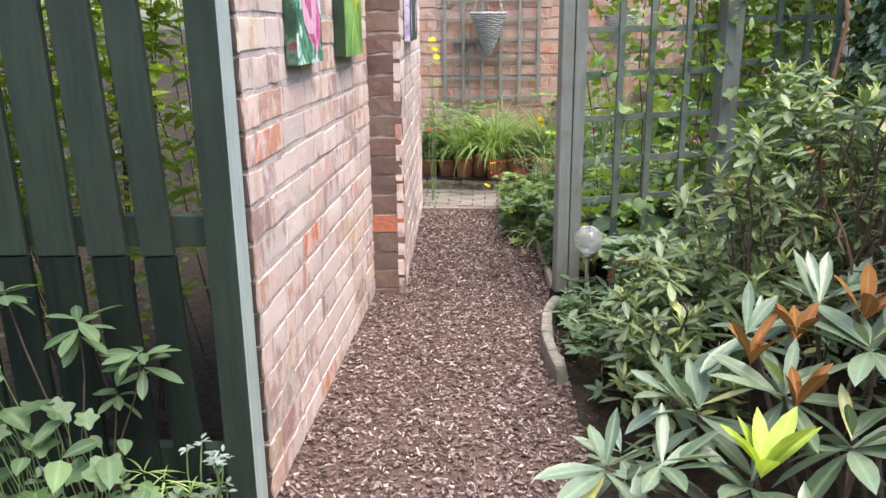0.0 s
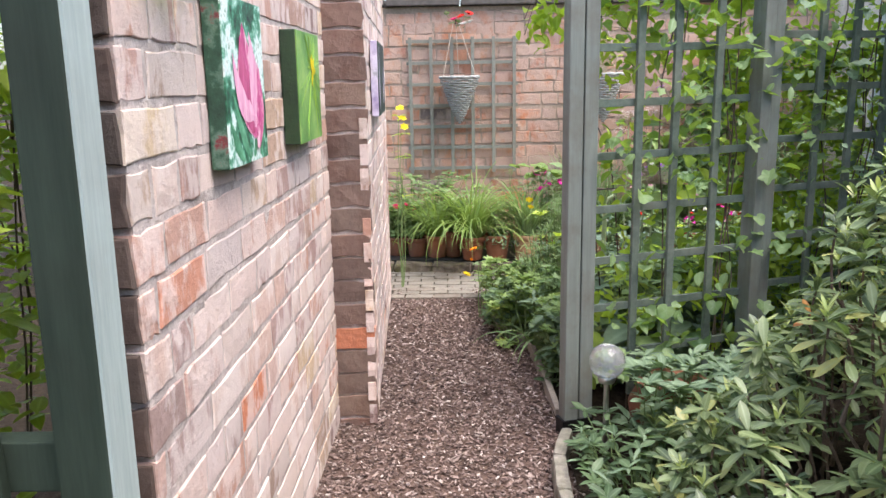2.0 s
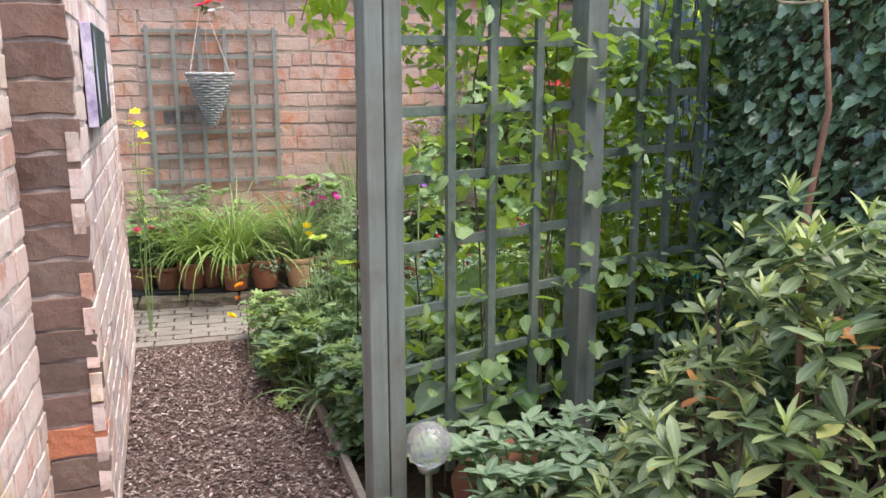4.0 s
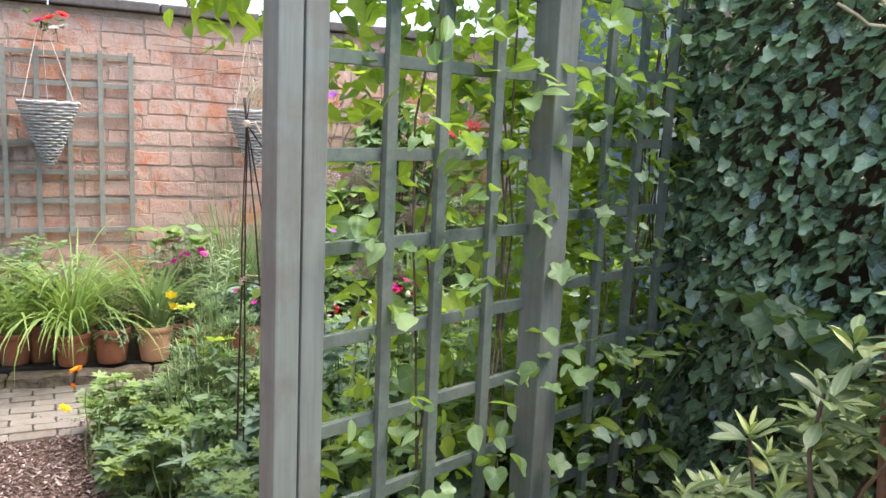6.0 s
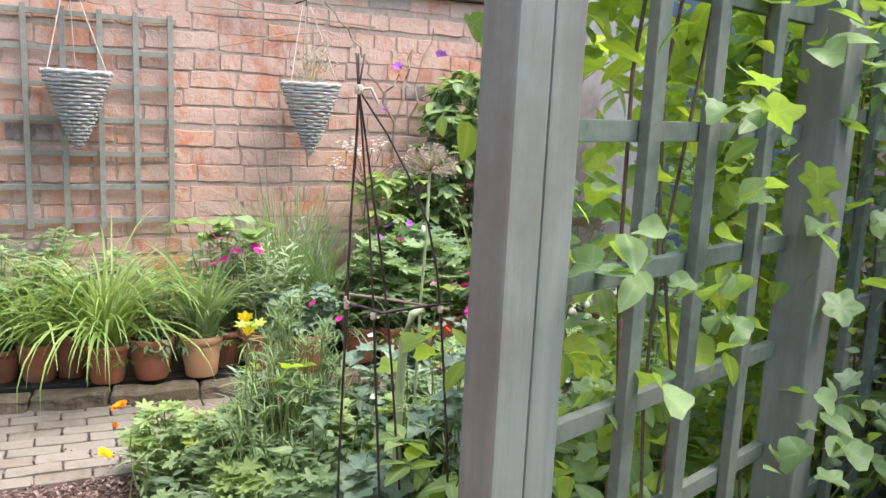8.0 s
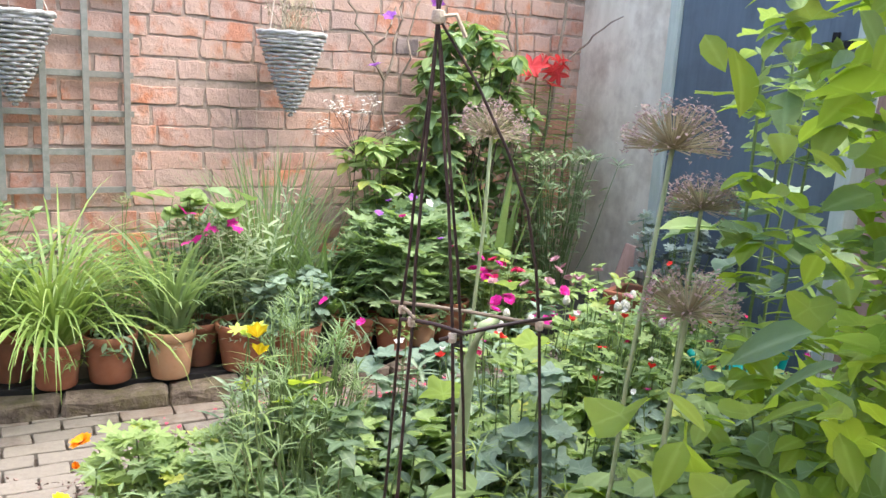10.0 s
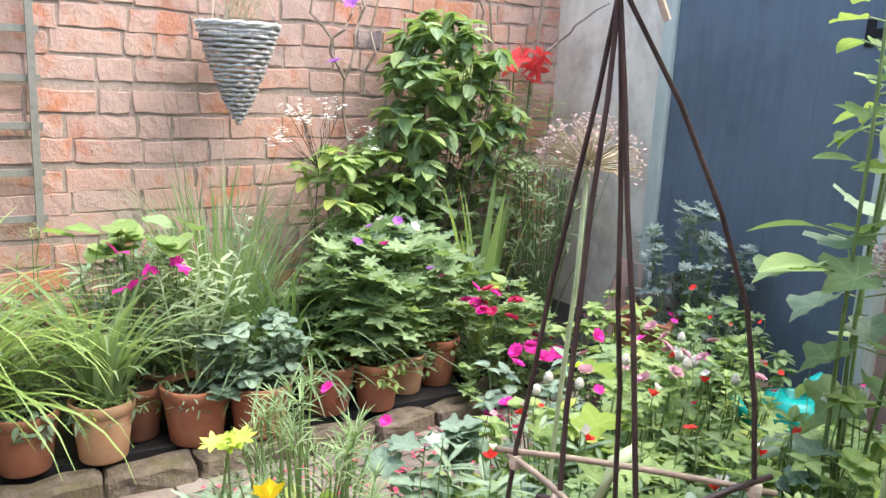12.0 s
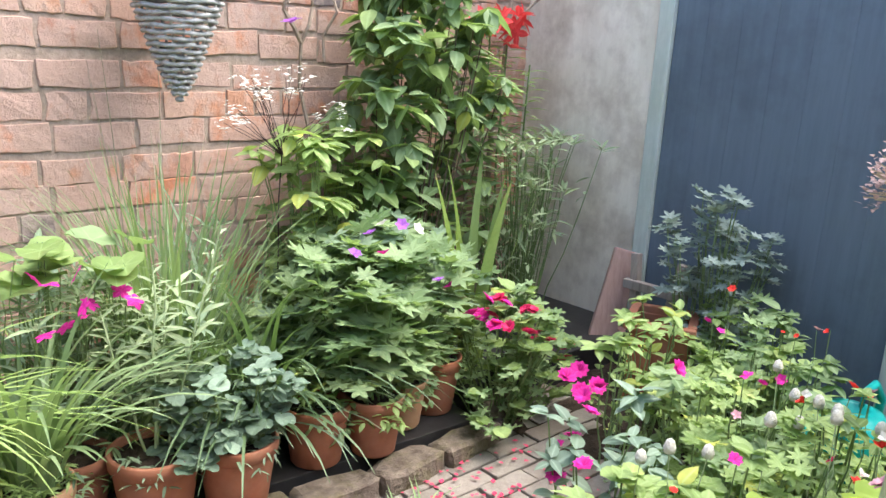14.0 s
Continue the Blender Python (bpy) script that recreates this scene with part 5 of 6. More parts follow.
grass("strap_clump", tops["e"], 230, 0.62, 0.011, "bright lime strap-leaved clump arching from pot", "lf_strap", (42, 89), (75, 165), 0.06)
grass("strap_clump", tops["c"], 110, 0.52, 0.012, "lime green arching grassy clump in pot", "lf_strap", (42, 89), (70, 150), 0.06)
grass("daylily", tops["g"], 64, 0.46, 0.018, "dark green arching daylily leaves", "lf_mid", (66, 88), (40, 110), 0.05)
leafy("pot_plant", tops["f"], "bushy green pot plant", "plant", [tuple(tops["f"] + Vector((rng.uniform(-0.09, 0.09), rng.uniform(-0.06, 0.09), rng.uniform(0.02, 0.2)))) for _ in range(30)], "lance", "lf_mid", 0.05, 7, up=25)
leafy("pot_plant", tops["g"], "straggly pale green plant in tan pot", "plant", [tuple(tops["g"] + Vector((rng.uniform(-0.08, 0.08), rng.uniform(-0.08, 0.06), rng.uniform(0.0, 0.06)))) for _ in range(20)], "lance", "lf_fresh", 0.035, 7, up=10)
for key in "abd":
    leafy("pot_plant", tops[key], "bushy green pot plant", "plant", [tuple(tops[key] + Vector((rng.uniform(-0.09, 0.09), rng.uniform(-0.07, 0.09), rng.uniform(0.03, 0.28)))) for _ in range(34)], "oval", "lf_mid", 0.05, 7, up=20)
for key, mt in (("j", "lf_blue"),):
    leafy("pot_plant", tops[key], "blue-green scalloped-leaved columbine in pot", "plant", [tuple(tops[key] + Vector((rng.uniform(-0.17, 0.11), rng.uniform(-0.1, 0.1), rng.uniform(0.0, 0.2)))) for _ in range(60)], "round", mt, 0.044, 5, up=0, spread=30)
for key in "kn":
    leafy("pot_plant", tops[key], "small rosette plant in pot", "plant", [tuple(tops[key] + Vector((rng.uniform(-0.06, 0.06), rng.uniform(-0.06, 0.06), rng.uniform(0.02, 0.09)))) for _ in range(14)], "lance", "lf_fresh", 0.05, 7, up=25)
for key in "lm":
    leafy("geranium", tops[key], "palmate green cranesbill foliage in pot", "plant", [tuple(tops[key] + Vector((rng.uniform(-0.14, 0.14), rng.uniform(-0.08, 0.1), rng.uniform(0.07, 0.3)))) for _ in range(28)], "palm7", "lf_mid", 0.11, 4, up=0, spread=22, objects=60)

for key in "efghijklmn":
    q = tops[key]
    leafy("trailing_plant", q, "small leaves trailing over the pot rim", "plant", [tuple(q + Vector((math.cos(an) * 0.085, math.sin(an) * 0.085, rng.uniform(-0.045, 0.03)))) for an in [rng.uniform(3.3, 6.1) for _ in range(9)]], rng.choice(("oval", "lance")), rng.choice(("lf_fresh", "lf_mid", "lf_grey")), 0.036, 5, up=-10, spread=30, stems=False)
# plants behind the pots
leafy("border_plants", (-0.15, 6.25, BED), "mixed green border foliage below brick wall", "plant", scatter(150, -0.5, 0.5, 6.05, 6.45, dome(0.0, 6.25, 0.62, 0.34, 0.62), 0.25), "oval", "lf_mid", 0.06, 7, up=15, second=("lance", "lf_fresh"))
pl = leafy("red_geranium", (-0.24, 6.02, BED), "red geranium flowers above green leaves", "plant", scatter(20, -0.36, -0.08, 5.9, 6.12, 0.42, 0.5), "round", "lf_mid", 0.05, 4, up=0)
for q in ((-0.27, 5.95, 0.42), (-0.2, 5.94, 0.43), (-0.15, 5.97, 0.4)):
    soft_flower(q, 0.05, 10, "crimson", pl)
cm = leafy("rose_campion", (0.78, 5.96, BED), "silvery rose campion with magenta flowers", "plant", scatter(46, 0.58, 0.98, 5.86, 6.12, 0.56, 0.3), "lance", "lf_silver", 0.07, 6, up=25)
for k in range(12):
    q = (0.74 + rng.uniform(-0.17, 0.17), 5.84 + rng.uniform(-0.06, 0.06), 0.60 + rng.uniform(-0.07, 0.08))
    soft_flower(q, 0.046, 5, "magenta", cm, 30, None, "petal", 15)
hp = Heap()
for x, y in ((0.62, 5.92), (0.75, 5.93), (0.86, 5.95), (0.7, 5.97)):
    for k in range(4):
        m = leaf_pose(Vector((x + rng.uniform(-0.06, 0.06), y + rng.uniform(-0.05, 0.05), 0.68 + rng.uniform(-0.06, 0.03))), rng.uniform(0, 360), rng.uniform(-30, 20), rng.uniform(0.08, 0.14), rng.uniform(-18, 18))
        leaf_object("round", rng.choice(("lf_fresh", "lf_mid")), m, cm)
        stem_line(hp, (x, y + 0.05, 0.2), m.translation, 0.002)
hp.put("stemwork", M["stem"], cm, kind="stuff")
grass("feather_grass", (1.06, 6.15, BED), 300, 0.72, 0.009, "tall fine green grass against brick wall", "lf_mid", (72, 90), (8, 70), 0.10, thin=True)
grass("feather_grass", (1.08, 6.2, BED), 16, 0.98, 0.004, "tall thin straw-coloured grass stalks", "dry", (82, 91), (2, 22), 0.10, thin=True)
grass("daylily", (1.22, 5.98, BED), 210, 0.68, 0.014, "arching grassy daylily clump", "lf_dark", (50, 85), (50, 115), 0.09)
ws = leafy("wormwood", tops["i"], "silvery wormwood shoots with toothed leaves", "plant", [], "lance", "lf_silver", 0.05)
hs, hl = Heap(), Heap()
for dx, dy, dz in ((0.01, 0.0, 0.43), (0.14, -0.05, 0.51), (0.06, 0.05, 0.36), (-0.08, 0.06, 0.33)):
    a = tops["i"] + Vector((dx * 0.15, dy * 0.15, -0.01))
    b_ = tops["i"] + Vector((dx, dy, dz))
    stem_line(hs, a, b_, 0.0035, 0.006)
    for k in range(34):
        s = k / 33
        hl.add_at(*LEAF["lance"], leaf_pose(a.lerp(b_, 0.32 + 0.68 * s), k * 137.5, 32, 0.085 * (1.12 - 0.75 * s), rng.uniform(-25, 25)))
hs.put("stemwork", M["stem_pale"], ws, kind="stuff")
hl.put("foliage", M["lf_silver"], ws, "", True, kind="stuff")
leafy("border_plants", (1.55, 6.0, BED), "cranesbill and mixed green border foliage", "plant", scatter(120, 1.25, 2.05, 5.80, 6.3, dome(1.64, 6.0, 0.5, 0.36, 0.62), 0.2), "palm7", "lf_mid", 0.095, 4, up=8, spread=34, second=("palm7", "lf_grey"))
gv = leafy("cranesbill", (1.5, 5.82, BED), "cranesbill with violet and white flowers", "plant", scatter(26, 1.3, 1.75, 5.72, 5.92, 0.58, 0.4), "palm7", "lf_mid", 0.095, 4, up=5, spread=30)
for q, c_ in (((1.40, 5.68, 0.71), "white"), ((1.36, 5.68, 0.69), "violet"), ((1.46, 5.68, 0.70), "violet"), ((1.33, 5.7, 0.64), "violet"), ((1.44, 5.72, 0.62), "magenta"), ((1.55, 5.72, 0.67), "white"), ((1.58, 5.66, 0.54), "violet"), ((1.66, 5.7, 0.5), "magenta")):
    soft_flower(q, 0.04, 6, c_, gv, 30)
leafy("shrub", (2.0, 6.3, BED), "upright green shrub with pointed leaves at wall", "shrub", scatter(210, 1.74, 2.3, 6.1, 6.46, lambda x, y: 1.40 - 6.0 * (x - 2.03) ** 2, 0.08), "ovate", "lf_mid", 0.098, 6, "bark", up=-18, spread=36, second=("ovate", "lf_fresh"), stem_every=7)
leafy("shrub", (1.62, 6.25, BED), "lower leafy shrub shoots beside the wall", "shrub", scatter(46, 1.45, 1.78, 6.12, 6.4, 0.86, 0.4), "ovate", "lf_fresh", 0.085, 6, up=-5, spread=22)
grass("iris", (2.05, 5.98, BED), 9, 0.84, 0.045, "upright sword-shaped iris leaves", "lf_fresh", (80, 92), (2, 25), 0.06)
pg = leafy("pelargonium", (1.92, 5.72, 0.0), "magenta and crimson pelargonium flowers over green leaves", "plant", scatter(70, 1.68, 2.2, 5.55, 5.9, dome(1.94, 5.72, 0.3, 0.22, 0.45), 0.3), "palm", "lf_mid", 0.06, 5, up=5, second=("round", "lf_fresh"))
for k in range(26):
    q = Vector((1.92 + rng.uniform(-0.22, 0.26), 5.66 + rng.uniform(-0.1, 0.1), 0.0))
    q.z = 0.46 - 0.55 * (q.x - 1.72) + rng.uniform(-0.05, 0.06)
    soft_flower(q, rng.uniform(0.04, 0.062), 10, rng.choice(("magenta", "crimson", "crimson")), pg)
for q in ((1.96, 5.5, 0.225), (2.02, 5.5, 0.23), (1.88, 5.4, 0.1), (1.84, 5.42, 0.07)):
    soft_flower(q, 0.065, 10, "magenta", pg)

# red lily
ly = thing("red_lily", (2.5, 6.42, BED), "tall lily with coral red flowers and whorled leaves", "plant")
hs, hl = Heap(), Heap()
for x, y, z in ((2.52, 6.42, 1.22), (2.60, 6.40, 1.16), (2.70, 6.36, 1.08)):
    a, b_ = Vector((x - 0.02, y, BED)), Vector((x, y, z))
    stem_line(hs, a, b_, 0.006, 0.006)
    for k in range(84):
        hl.add_at(*LEAF["lance"], leaf_pose(a.lerp(b_, 0.2 + 0.77 * k / 83), k * 137.5, 15, 0.095, rng.uniform(-15, 15)))
hs.put("stemwork", M["stem"], ly, kind="stuff")
hl.put("foliage", M["lf_fresh"], ly, "", True, kind="stuff")
for q in ((2.47, 6.40, 1.23), (2.54, 6.38, 1.24), (2.62, 6.37, 1.20), (2.58, 6.36, 1.14), (2.50, 6.42, 1.20), (2.64, 6.37, 1.25), (2.56, 6.34, 1.21), (2.50, 6.36, 1.23), (2.60, 6.35, 1.26)):
    soft_flower(q, 0.145, 6, "coral", ly, 60, None, "oval", 25)
leafy("lily_foliage", (2.55, 6.2, BED), "narrow-leaved foliage beneath the lily", "plant", scatter(70, 2.3, 2.8, 6.0, 6.4, 0.8, 0.25), "lance", "lf_silver", 0.08, 6, up=35)

# bare climbers on the wall, white flower sprays, violet flower
cl = thing("wall_climber", (1.75, 6.5, BED), "bare woody climber stems against brick wall", "climber")
hp = Heap()
for a, b_, r in (((1.78, 6.5, 0.1), (1.72, 6.52, 1.12), 0.010), ((1.72, 6.52, 1.12), (1.52, 6.5, 1.45), 0.008), ((1.72, 6.52, 1.12), (1.80, 6.5, 1.5), 0.007), ((1.80, 6.5, 1.06), (1.92, 6.5, 1.62), 0.006), ((1.52, 6.5, 1.45), (1.3, 6.5, 1.72), 0.006), ((1.66, 6.5, 1.24), (1.74, 6.47, 1.45), 0.006),
                 ((2.55, 6.5, 0.1), (2.42, 6.5, 1.5), 0.010), ((2.6, 6.5, 0.1), (2.72, 6.48, 1.7), 0.014), ((2.42, 6.5, 1.3), (2.3, 6.5, 1.75), 0.007), ((2.7, 6.45, 1.25), (2.86, 6.2, 1.5), 0.006),
                 ((1.6, 6.52, 1.6), (0.7, 6.52, 1.62), 0.005), ((1.0, 6.52, 1.62), (0.4, 6.52, 1.76), 0.004), ((1.3, 6.52, 1.55), (0.72, 6.52, 1.42), 0.004)):
    stem_line(hp, a, b_, r, 0.02, 0.01, 7)
hp.put("stemwork", M["cane_pale"], cl, kind="stuff")
for q in ((1.637, 6.45, 1.18), (1.70, 6.44, 1.40), (1.95, 6.46, 1.48)):
    soft_flower(q, 0.075, 6, "violet", cl)
wf = thing("white_spray", (1.48, 6.26, BED), "airy spray of tiny white flowers on dark stems", "plant")
hs, hl = Heap(), Heap()
root = Vector((1.47, 6.24, 0.80))
stem_line(hs, (1.45, 6.26, BED), root, 0.003)
for k in range(22):
    an = rng.uniform(-1.25, 1.25)
    l = rng.uniform(0.16, 0.27)
    tip = root + Vector((math.sin(an) * l * 0.95, rng.uniform(-0.05, 0.05), math.cos(an) * l))
    stem_line(hs, root, tip, 0.0013, 0.008, 0)
    for q in range(3):
        pp = tip + Vector((rng.uniform(-0.02, 0.02), rng.uniform(-0.02, 0.02), rng.uniform(-0.02, 0.02)))
        for m in whorl(pp, 5, 0.016, 20, 10):
            hl.add_at(*LEAF["petal"], m)
hs.put("stemwork", M["cane"], wf, kind="stuff")
hl.put("floret_spray", M["white"], wf, "tiny white flowers", kind="stuff")
# red and white flowers over the first basket, yellow leaves on the wall end
bt = leafy("trailing_geranium", (0.2, 6.42, 1.62), "red and white flowers trailing over wall top", "plant", [(0.18, 6.42, 1.66), (0.24, 6.4, 1.68), (0.1, 6.45, 1.72)], "round", "lf_mid", 0.04, 4)
for q, c_ in (((0.20, 6.38, 1.69), "red"), ((0.15, 6.38, 1.67), "crimson"), ((0.255, 6.38, 1.71), "red"), ((0.26, 6.37, 1.65), "white"), ((0.22, 6.37, 1.64), "white")):
    soft_flower(q, 0.07, 10, c_, bt)
yf = leafy("yellow_flowers", (-0.21, 5.35, 0.0), "tall yellow-flowered plant at the wall's end", "plant", [(-0.2, 5.32, 1.05), (-0.19, 5.34, 0.95), (-0.18, 5.36, 0.82), (-0.22, 5.4, 0.7)], "lance", "lf_lime", 0.07, 6)
for q in ((-0.19, 5.3, 1.10), (-0.18, 5.32, 1.04), (-0.17, 5.33, 0.99)):
    soft_flower(q, 0.06, 6, "yellow", yf)

# ---- the bed with the willow obelisk ----
ob_ = thing("willow_obelisk", (0.70, 4.07, 0.0), "dark willow wigwam plant support tied with twine", "plant support")
apex = Vector((0.626, 4.068, 1.224))
feet = [(0.648, 4.172), (0.795, 3.998), (0.652, 4.018), (0.616, 4.078), (0.712, 4.094)]
for k, (x, y) in enumerate(feet):
    mid = Vector((x, y, 0.78))
    out = Vector((mid.x - apex.x, mid.y - apex.y, 0))
    low = mid + out * (0.25 if k == 1 else 1.0)
    low.z = 0.0
    bow = mid.lerp(apex, 0.5) + out * (0.44 if k == 1 else 0.04)
    top = apex + Vector((rng.uniform(-0.012, 0.012), rng.uniform(-0.012, 0.012), 0.07))
    pts = [low.lerp(mid, i / 5) + out * 0.06 * math.sin(math.pi * i / 5) for i in range(5)]
    pts += [mid * (1 - q) ** 2 + bow * 2 * q * (1 - q) + apex * q * q for q in (0, 0.2, 0.4, 0.6, 0.8, 1.0)] + [top]
    pts = [q + Vector((rng.uniform(-0.002, 0.002), rng.uniform(-0.002, 0.002), 0)) for q in pts]
    v, f = tube(pts, [0.0031 - 0.0010 * i / 11 for i in range(12)], 7)
    mpart("cane", v, f, M["cane"], ob_, "", True)
Z = 0.78
ring = [feet[3], feet[2], feet[1], feet[0], feet[3]]
for i in range(4):
    a, b_ = Vector((*ring[i], Z - 0.01 * (i % 2))), Vector((*ring[i + 1], Z + 0.008 * (i % 2)))
    d = (b_ - a).normalized() * 0.02
    v, f = tube(curve_points(a - d, b_ + d, 0.004, 4, 0.001), 0.0031, 6)
    mpart("crosspiece", v, f, M["cane_pale"] if i in (2, 3) else M["cane"], ob_, "", True)
    v, f = lathe([(0.0005, -0.008), (0.006, -0.007), (0.0075, 0), (0.006, 0.007), (0.0005, 0.008)], 8, a)
    mpart("tie", v, f, M["twine"], ob_, "pale twine knot")
v, f = lathe([(0.004, -0.010), (0.009, -0.008), (0.010, 0.0), (0.009, 0.008), (0.004, 0.010)], 10, apex)
mpart("tie", v, f, M["twine"], ob_, "pale twine binding at top")
v, f = tube([apex, apex + Vector((0.02, -0.015, 0.004)), apex + Vector((0.034, -0.02, -0.025))], 0.0035, 5)
mpart("tie", v, f, M["twine"], ob_)


def allium(x, y, z, r, foot, label):
    a = thing("allium", (foot[0], foot[1], 0.0), label, "plant", "dried allium heads")
    v, f = tube(curve_points((foot[0], foot[1], 0.0), (x, y, z - r * 0.5), 0.0, 6, 0.004), 0.0038, 7)
    mpart("stem", v, f, M["stem_pale"], a, "", True)
    hs, hl = Heap(), Heap()
    c0 = Vector((x, y, z - r * 0.5))
    for k in range(190):
        u = rng.uniform(-0.12, 1)
        an = rng.uniform(0, 6.28)
        d = Vector((math.cos(an) * math.sqrt(1 - u * u), math.sin(an) * math.sqrt(1 - u * u), u))
        tip = c0 + Vector((d.x * r, d.y * r, d.z * r * 0.85)) * rng.uniform(0.88, 1.05)
        hs.add(*tube([c0, tip], [0.0009, 0.0007], 3))
        for m in whorl(tip, 4, 0.0068, 40, 20):
            hl.add_at(*LEAF["petal"], m)
    hs.put("spoke_ball", M["dry"], a)
    hl.put("floret_ball", M["allium"], a, "dusty pink dry florets")


allium(0.93, 3.90, 1.10, 0.075, (0.86, 3.93), "tall dried allium head on green stem")
allium(0.94, 4.39, 1.073, 0.072, (0.93, 4.42), "tall dried allium head on pale stem")
allium(0.927, 3.83, 0.87, 0.07, (0.88, 3.84), "lower dried allium head on green stem")
allium(1.14, 4.02, 0.98, 0.065, (1.12, 4.05), "dried allium head among tall leaves")

# mound heights of the bed
def bed_h(x, y):
    h = 0.30 + 0.12 * noise.noise((x * 3, y * 3, 1)) + 0.10 * min(1, max(0, (x - 0.4) / 0.6))
    h += 0.13 * math.exp(-((x - 0.92) / 0.4) ** 2 - ((y - 4.45) / 0.4) ** 2)
    if x < 0.5:
        h *= 0.55 + 0.9 * max(0.0, x - 0.22)
    return h


def off_path(x, y, z):
    return x > 0.36 + (0.10 if y < 4.2 else -0.12 if y < 5.1 else 0.0) + (0.0 if z < 0.3 else 0.06)


CLUMPS = [("ovate", "lf_mid", 0.052, 8, 5, "mid-green leafy bedding plant in the border"), ("round", "lf_fresh", 0.044, 7, 0, "fresh green rounded-leaved bedding plant in the border"), ("palm", "lf_mid", 0.058, 7, 0, "lobed green cranesbill foliage in the border"),
          ("lance", "lf_grey", 0.075, 7, 25, "grey-green narrow-leaved perennial in the border"), ("palm7", "lf_fresh", 0.062, 6, 0, "fresh green cut-leaved perennial in the border"), ("lobed", "lf_blue", 0.075, 5, -10, "blue-green broad-leaved perennial in the border"), ("ovate", "lf_dark", 0.055, 6, 10, "dark green bushy perennial in the border"), ("thin", "lf_fresh", 0.045, 10, 35, "feathery light green foliage in the border"), ("ovate", "lf_fresh", 0.048, 8, 12, "light green small-leaved sage bush in the border")]


def clump_bed(n, x0, x1, y0, y1, height, ok, radius=0.15, per_spots=15, kinds=None, foot=0.0):
    """Separate plants set close together, each of one kind."""
    made = []
    tries = 0
    while len(made) < n and tries < 4000:
        tries += 1
        x, y = rng.uniform(x0, x1), rng.uniform(y0, y1)
        if not ok(x, y, 0.2) or any((x - a) ** 2 + (y - c) ** 2 < (radius * 0.78) ** 2 for a, c in made):
            continue
        made.append((x, y))
        kd, mt, sz, per, up, lb = CLUMPS[rng.choice(kinds) if kinds else rng.randrange(len(CLUMPS))]
        h = height(x, y) * rng.uniform(0.8, 1.2)
        pts = [q for q in scatter(per_spots, x - radius, x + radius, y - radius, y + radius, dome(x, y, radius * 1.25, radius * 1.25, h), 0.25) if ok(*q)]
        if pts:
            leafy("bedding_plant", (x, y, foot), lb, "plant", pts, kd, mt, sz * rng.uniform(0.85, 1.2), per, up=up, spread=26)


clump_bed(40, 0.55, 1.65, 3.6, 4.9, bed_h, off_path)
clump_bed(48, 1.4, 2.6, 3.95, 5.4, lambda x, y: 0.44 + 0.12 * noise.noise((x * 3, y * 3, 1)) - 0.1 * max(0, y - 5.0) - (0.36 * max(0.0, x - 1.75) if y < 5.0 else 0.0), lambda x, y, z: y < 4.95 or x > 1.75 + (y - 4.95) * 0.4, 0.16, 16, [0, 1, 8, 8, 2, 4, 8])
clump_bed(26, 0.34, 0.62, 3.65, 5.05, lambda x, y: 0.2 + 0.45 * max(0, x - 0.25), off_path, 0.12, 15, [0, 2, 3, 4, 6, 6, 2])
clump_bed(26, 0.3, 1.75, 5.95, 6.42, lambda x, y: 0.52 + 0.1 * noise.noise((x * 4, y * 4, 3)), lambda x, y, z: True, 0.13, 16, [0, 2, 3, 3, 4, 6, 7], BED)
grass("daylily", (0.9, 6.08, BED), 60, 0.5, 0.012, "arching grassy daylily clump", "lf_mid", (50, 88), (40, 110), 0.08)
grass("daylily", (1.2, 5.98, BED), 70, 0.46, 0.012, "arching grassy daylily clump", "lf_grey", (45, 85), (50, 120), 0.08)
grass("drooping_leaves", (0.52, 4.15, 0.0), 34, 0.36, 0.022, "drooping strap leaves at bed edge", "lf_mid", (45, 80), (70, 150), 0.06)
grass("drooping_leaves", (0.46, 4.62, 0.0), 30, 0.28, 0.012, "fine drooping leaves at path edge", "lf_dark", (45, 80), (70, 150), 0.06)
leafy("feathery_plant", (0.62, 4.62, 0.0), "feathery light green foliage beside the path", "plant", scatter(80, 0.4, 0.8, 4.2, 4.95, dome(0.58, 4.55, 0.2, 0.36, 0.52), 0.2, off_path), "thin", "lf_mid", 0.05, 11, up=40, spread=26)
fe = leafy("feathery_plant", (0.70, 4.76, 0.0), "tall feathery yellow-green foliage with magenta flower", "plant", scatter(130, 0.54, 0.90, 4.62, 4.94, dome(0.70, 4.77, 0.19, 0.19, 0.63), 0.35), "thin", "lf_mid", 0.05, 12, up=48, spread=26)
soft_flower((0.765, 4.80, 0.60), 0.03, 8, "magenta", fe, 25)
soft_flower((0.80, 4.66, 0.585), 0.026, 8, "magenta", fe, 25)
leafy("yellow_shoot", (0.58, 4.78, 0.0), "pale yellow young shoot with cut leaves", "plant", [(0.57, 4.77, 0.56), (0.58, 4.79, 0.55)], "palm7", "lf_new", 0.06, 4, up=5)
clump_bed(12, 0.78, 1.35, 4.5, 4.88, lambda x, y: 0.36 + 0.08 * noise.noise((x * 4, y * 4, 2)), lambda x, y, z: True, 0.14, 18, [1, 2, 4, 4, 7, 1])
grass("straw_stalks", (0.72, 4.62, 0.0), 26, 0.5, 0.004, "dry straw stalks among feathery leaves", "dry", (60, 88), (5, 50), 0.12, thin=True)
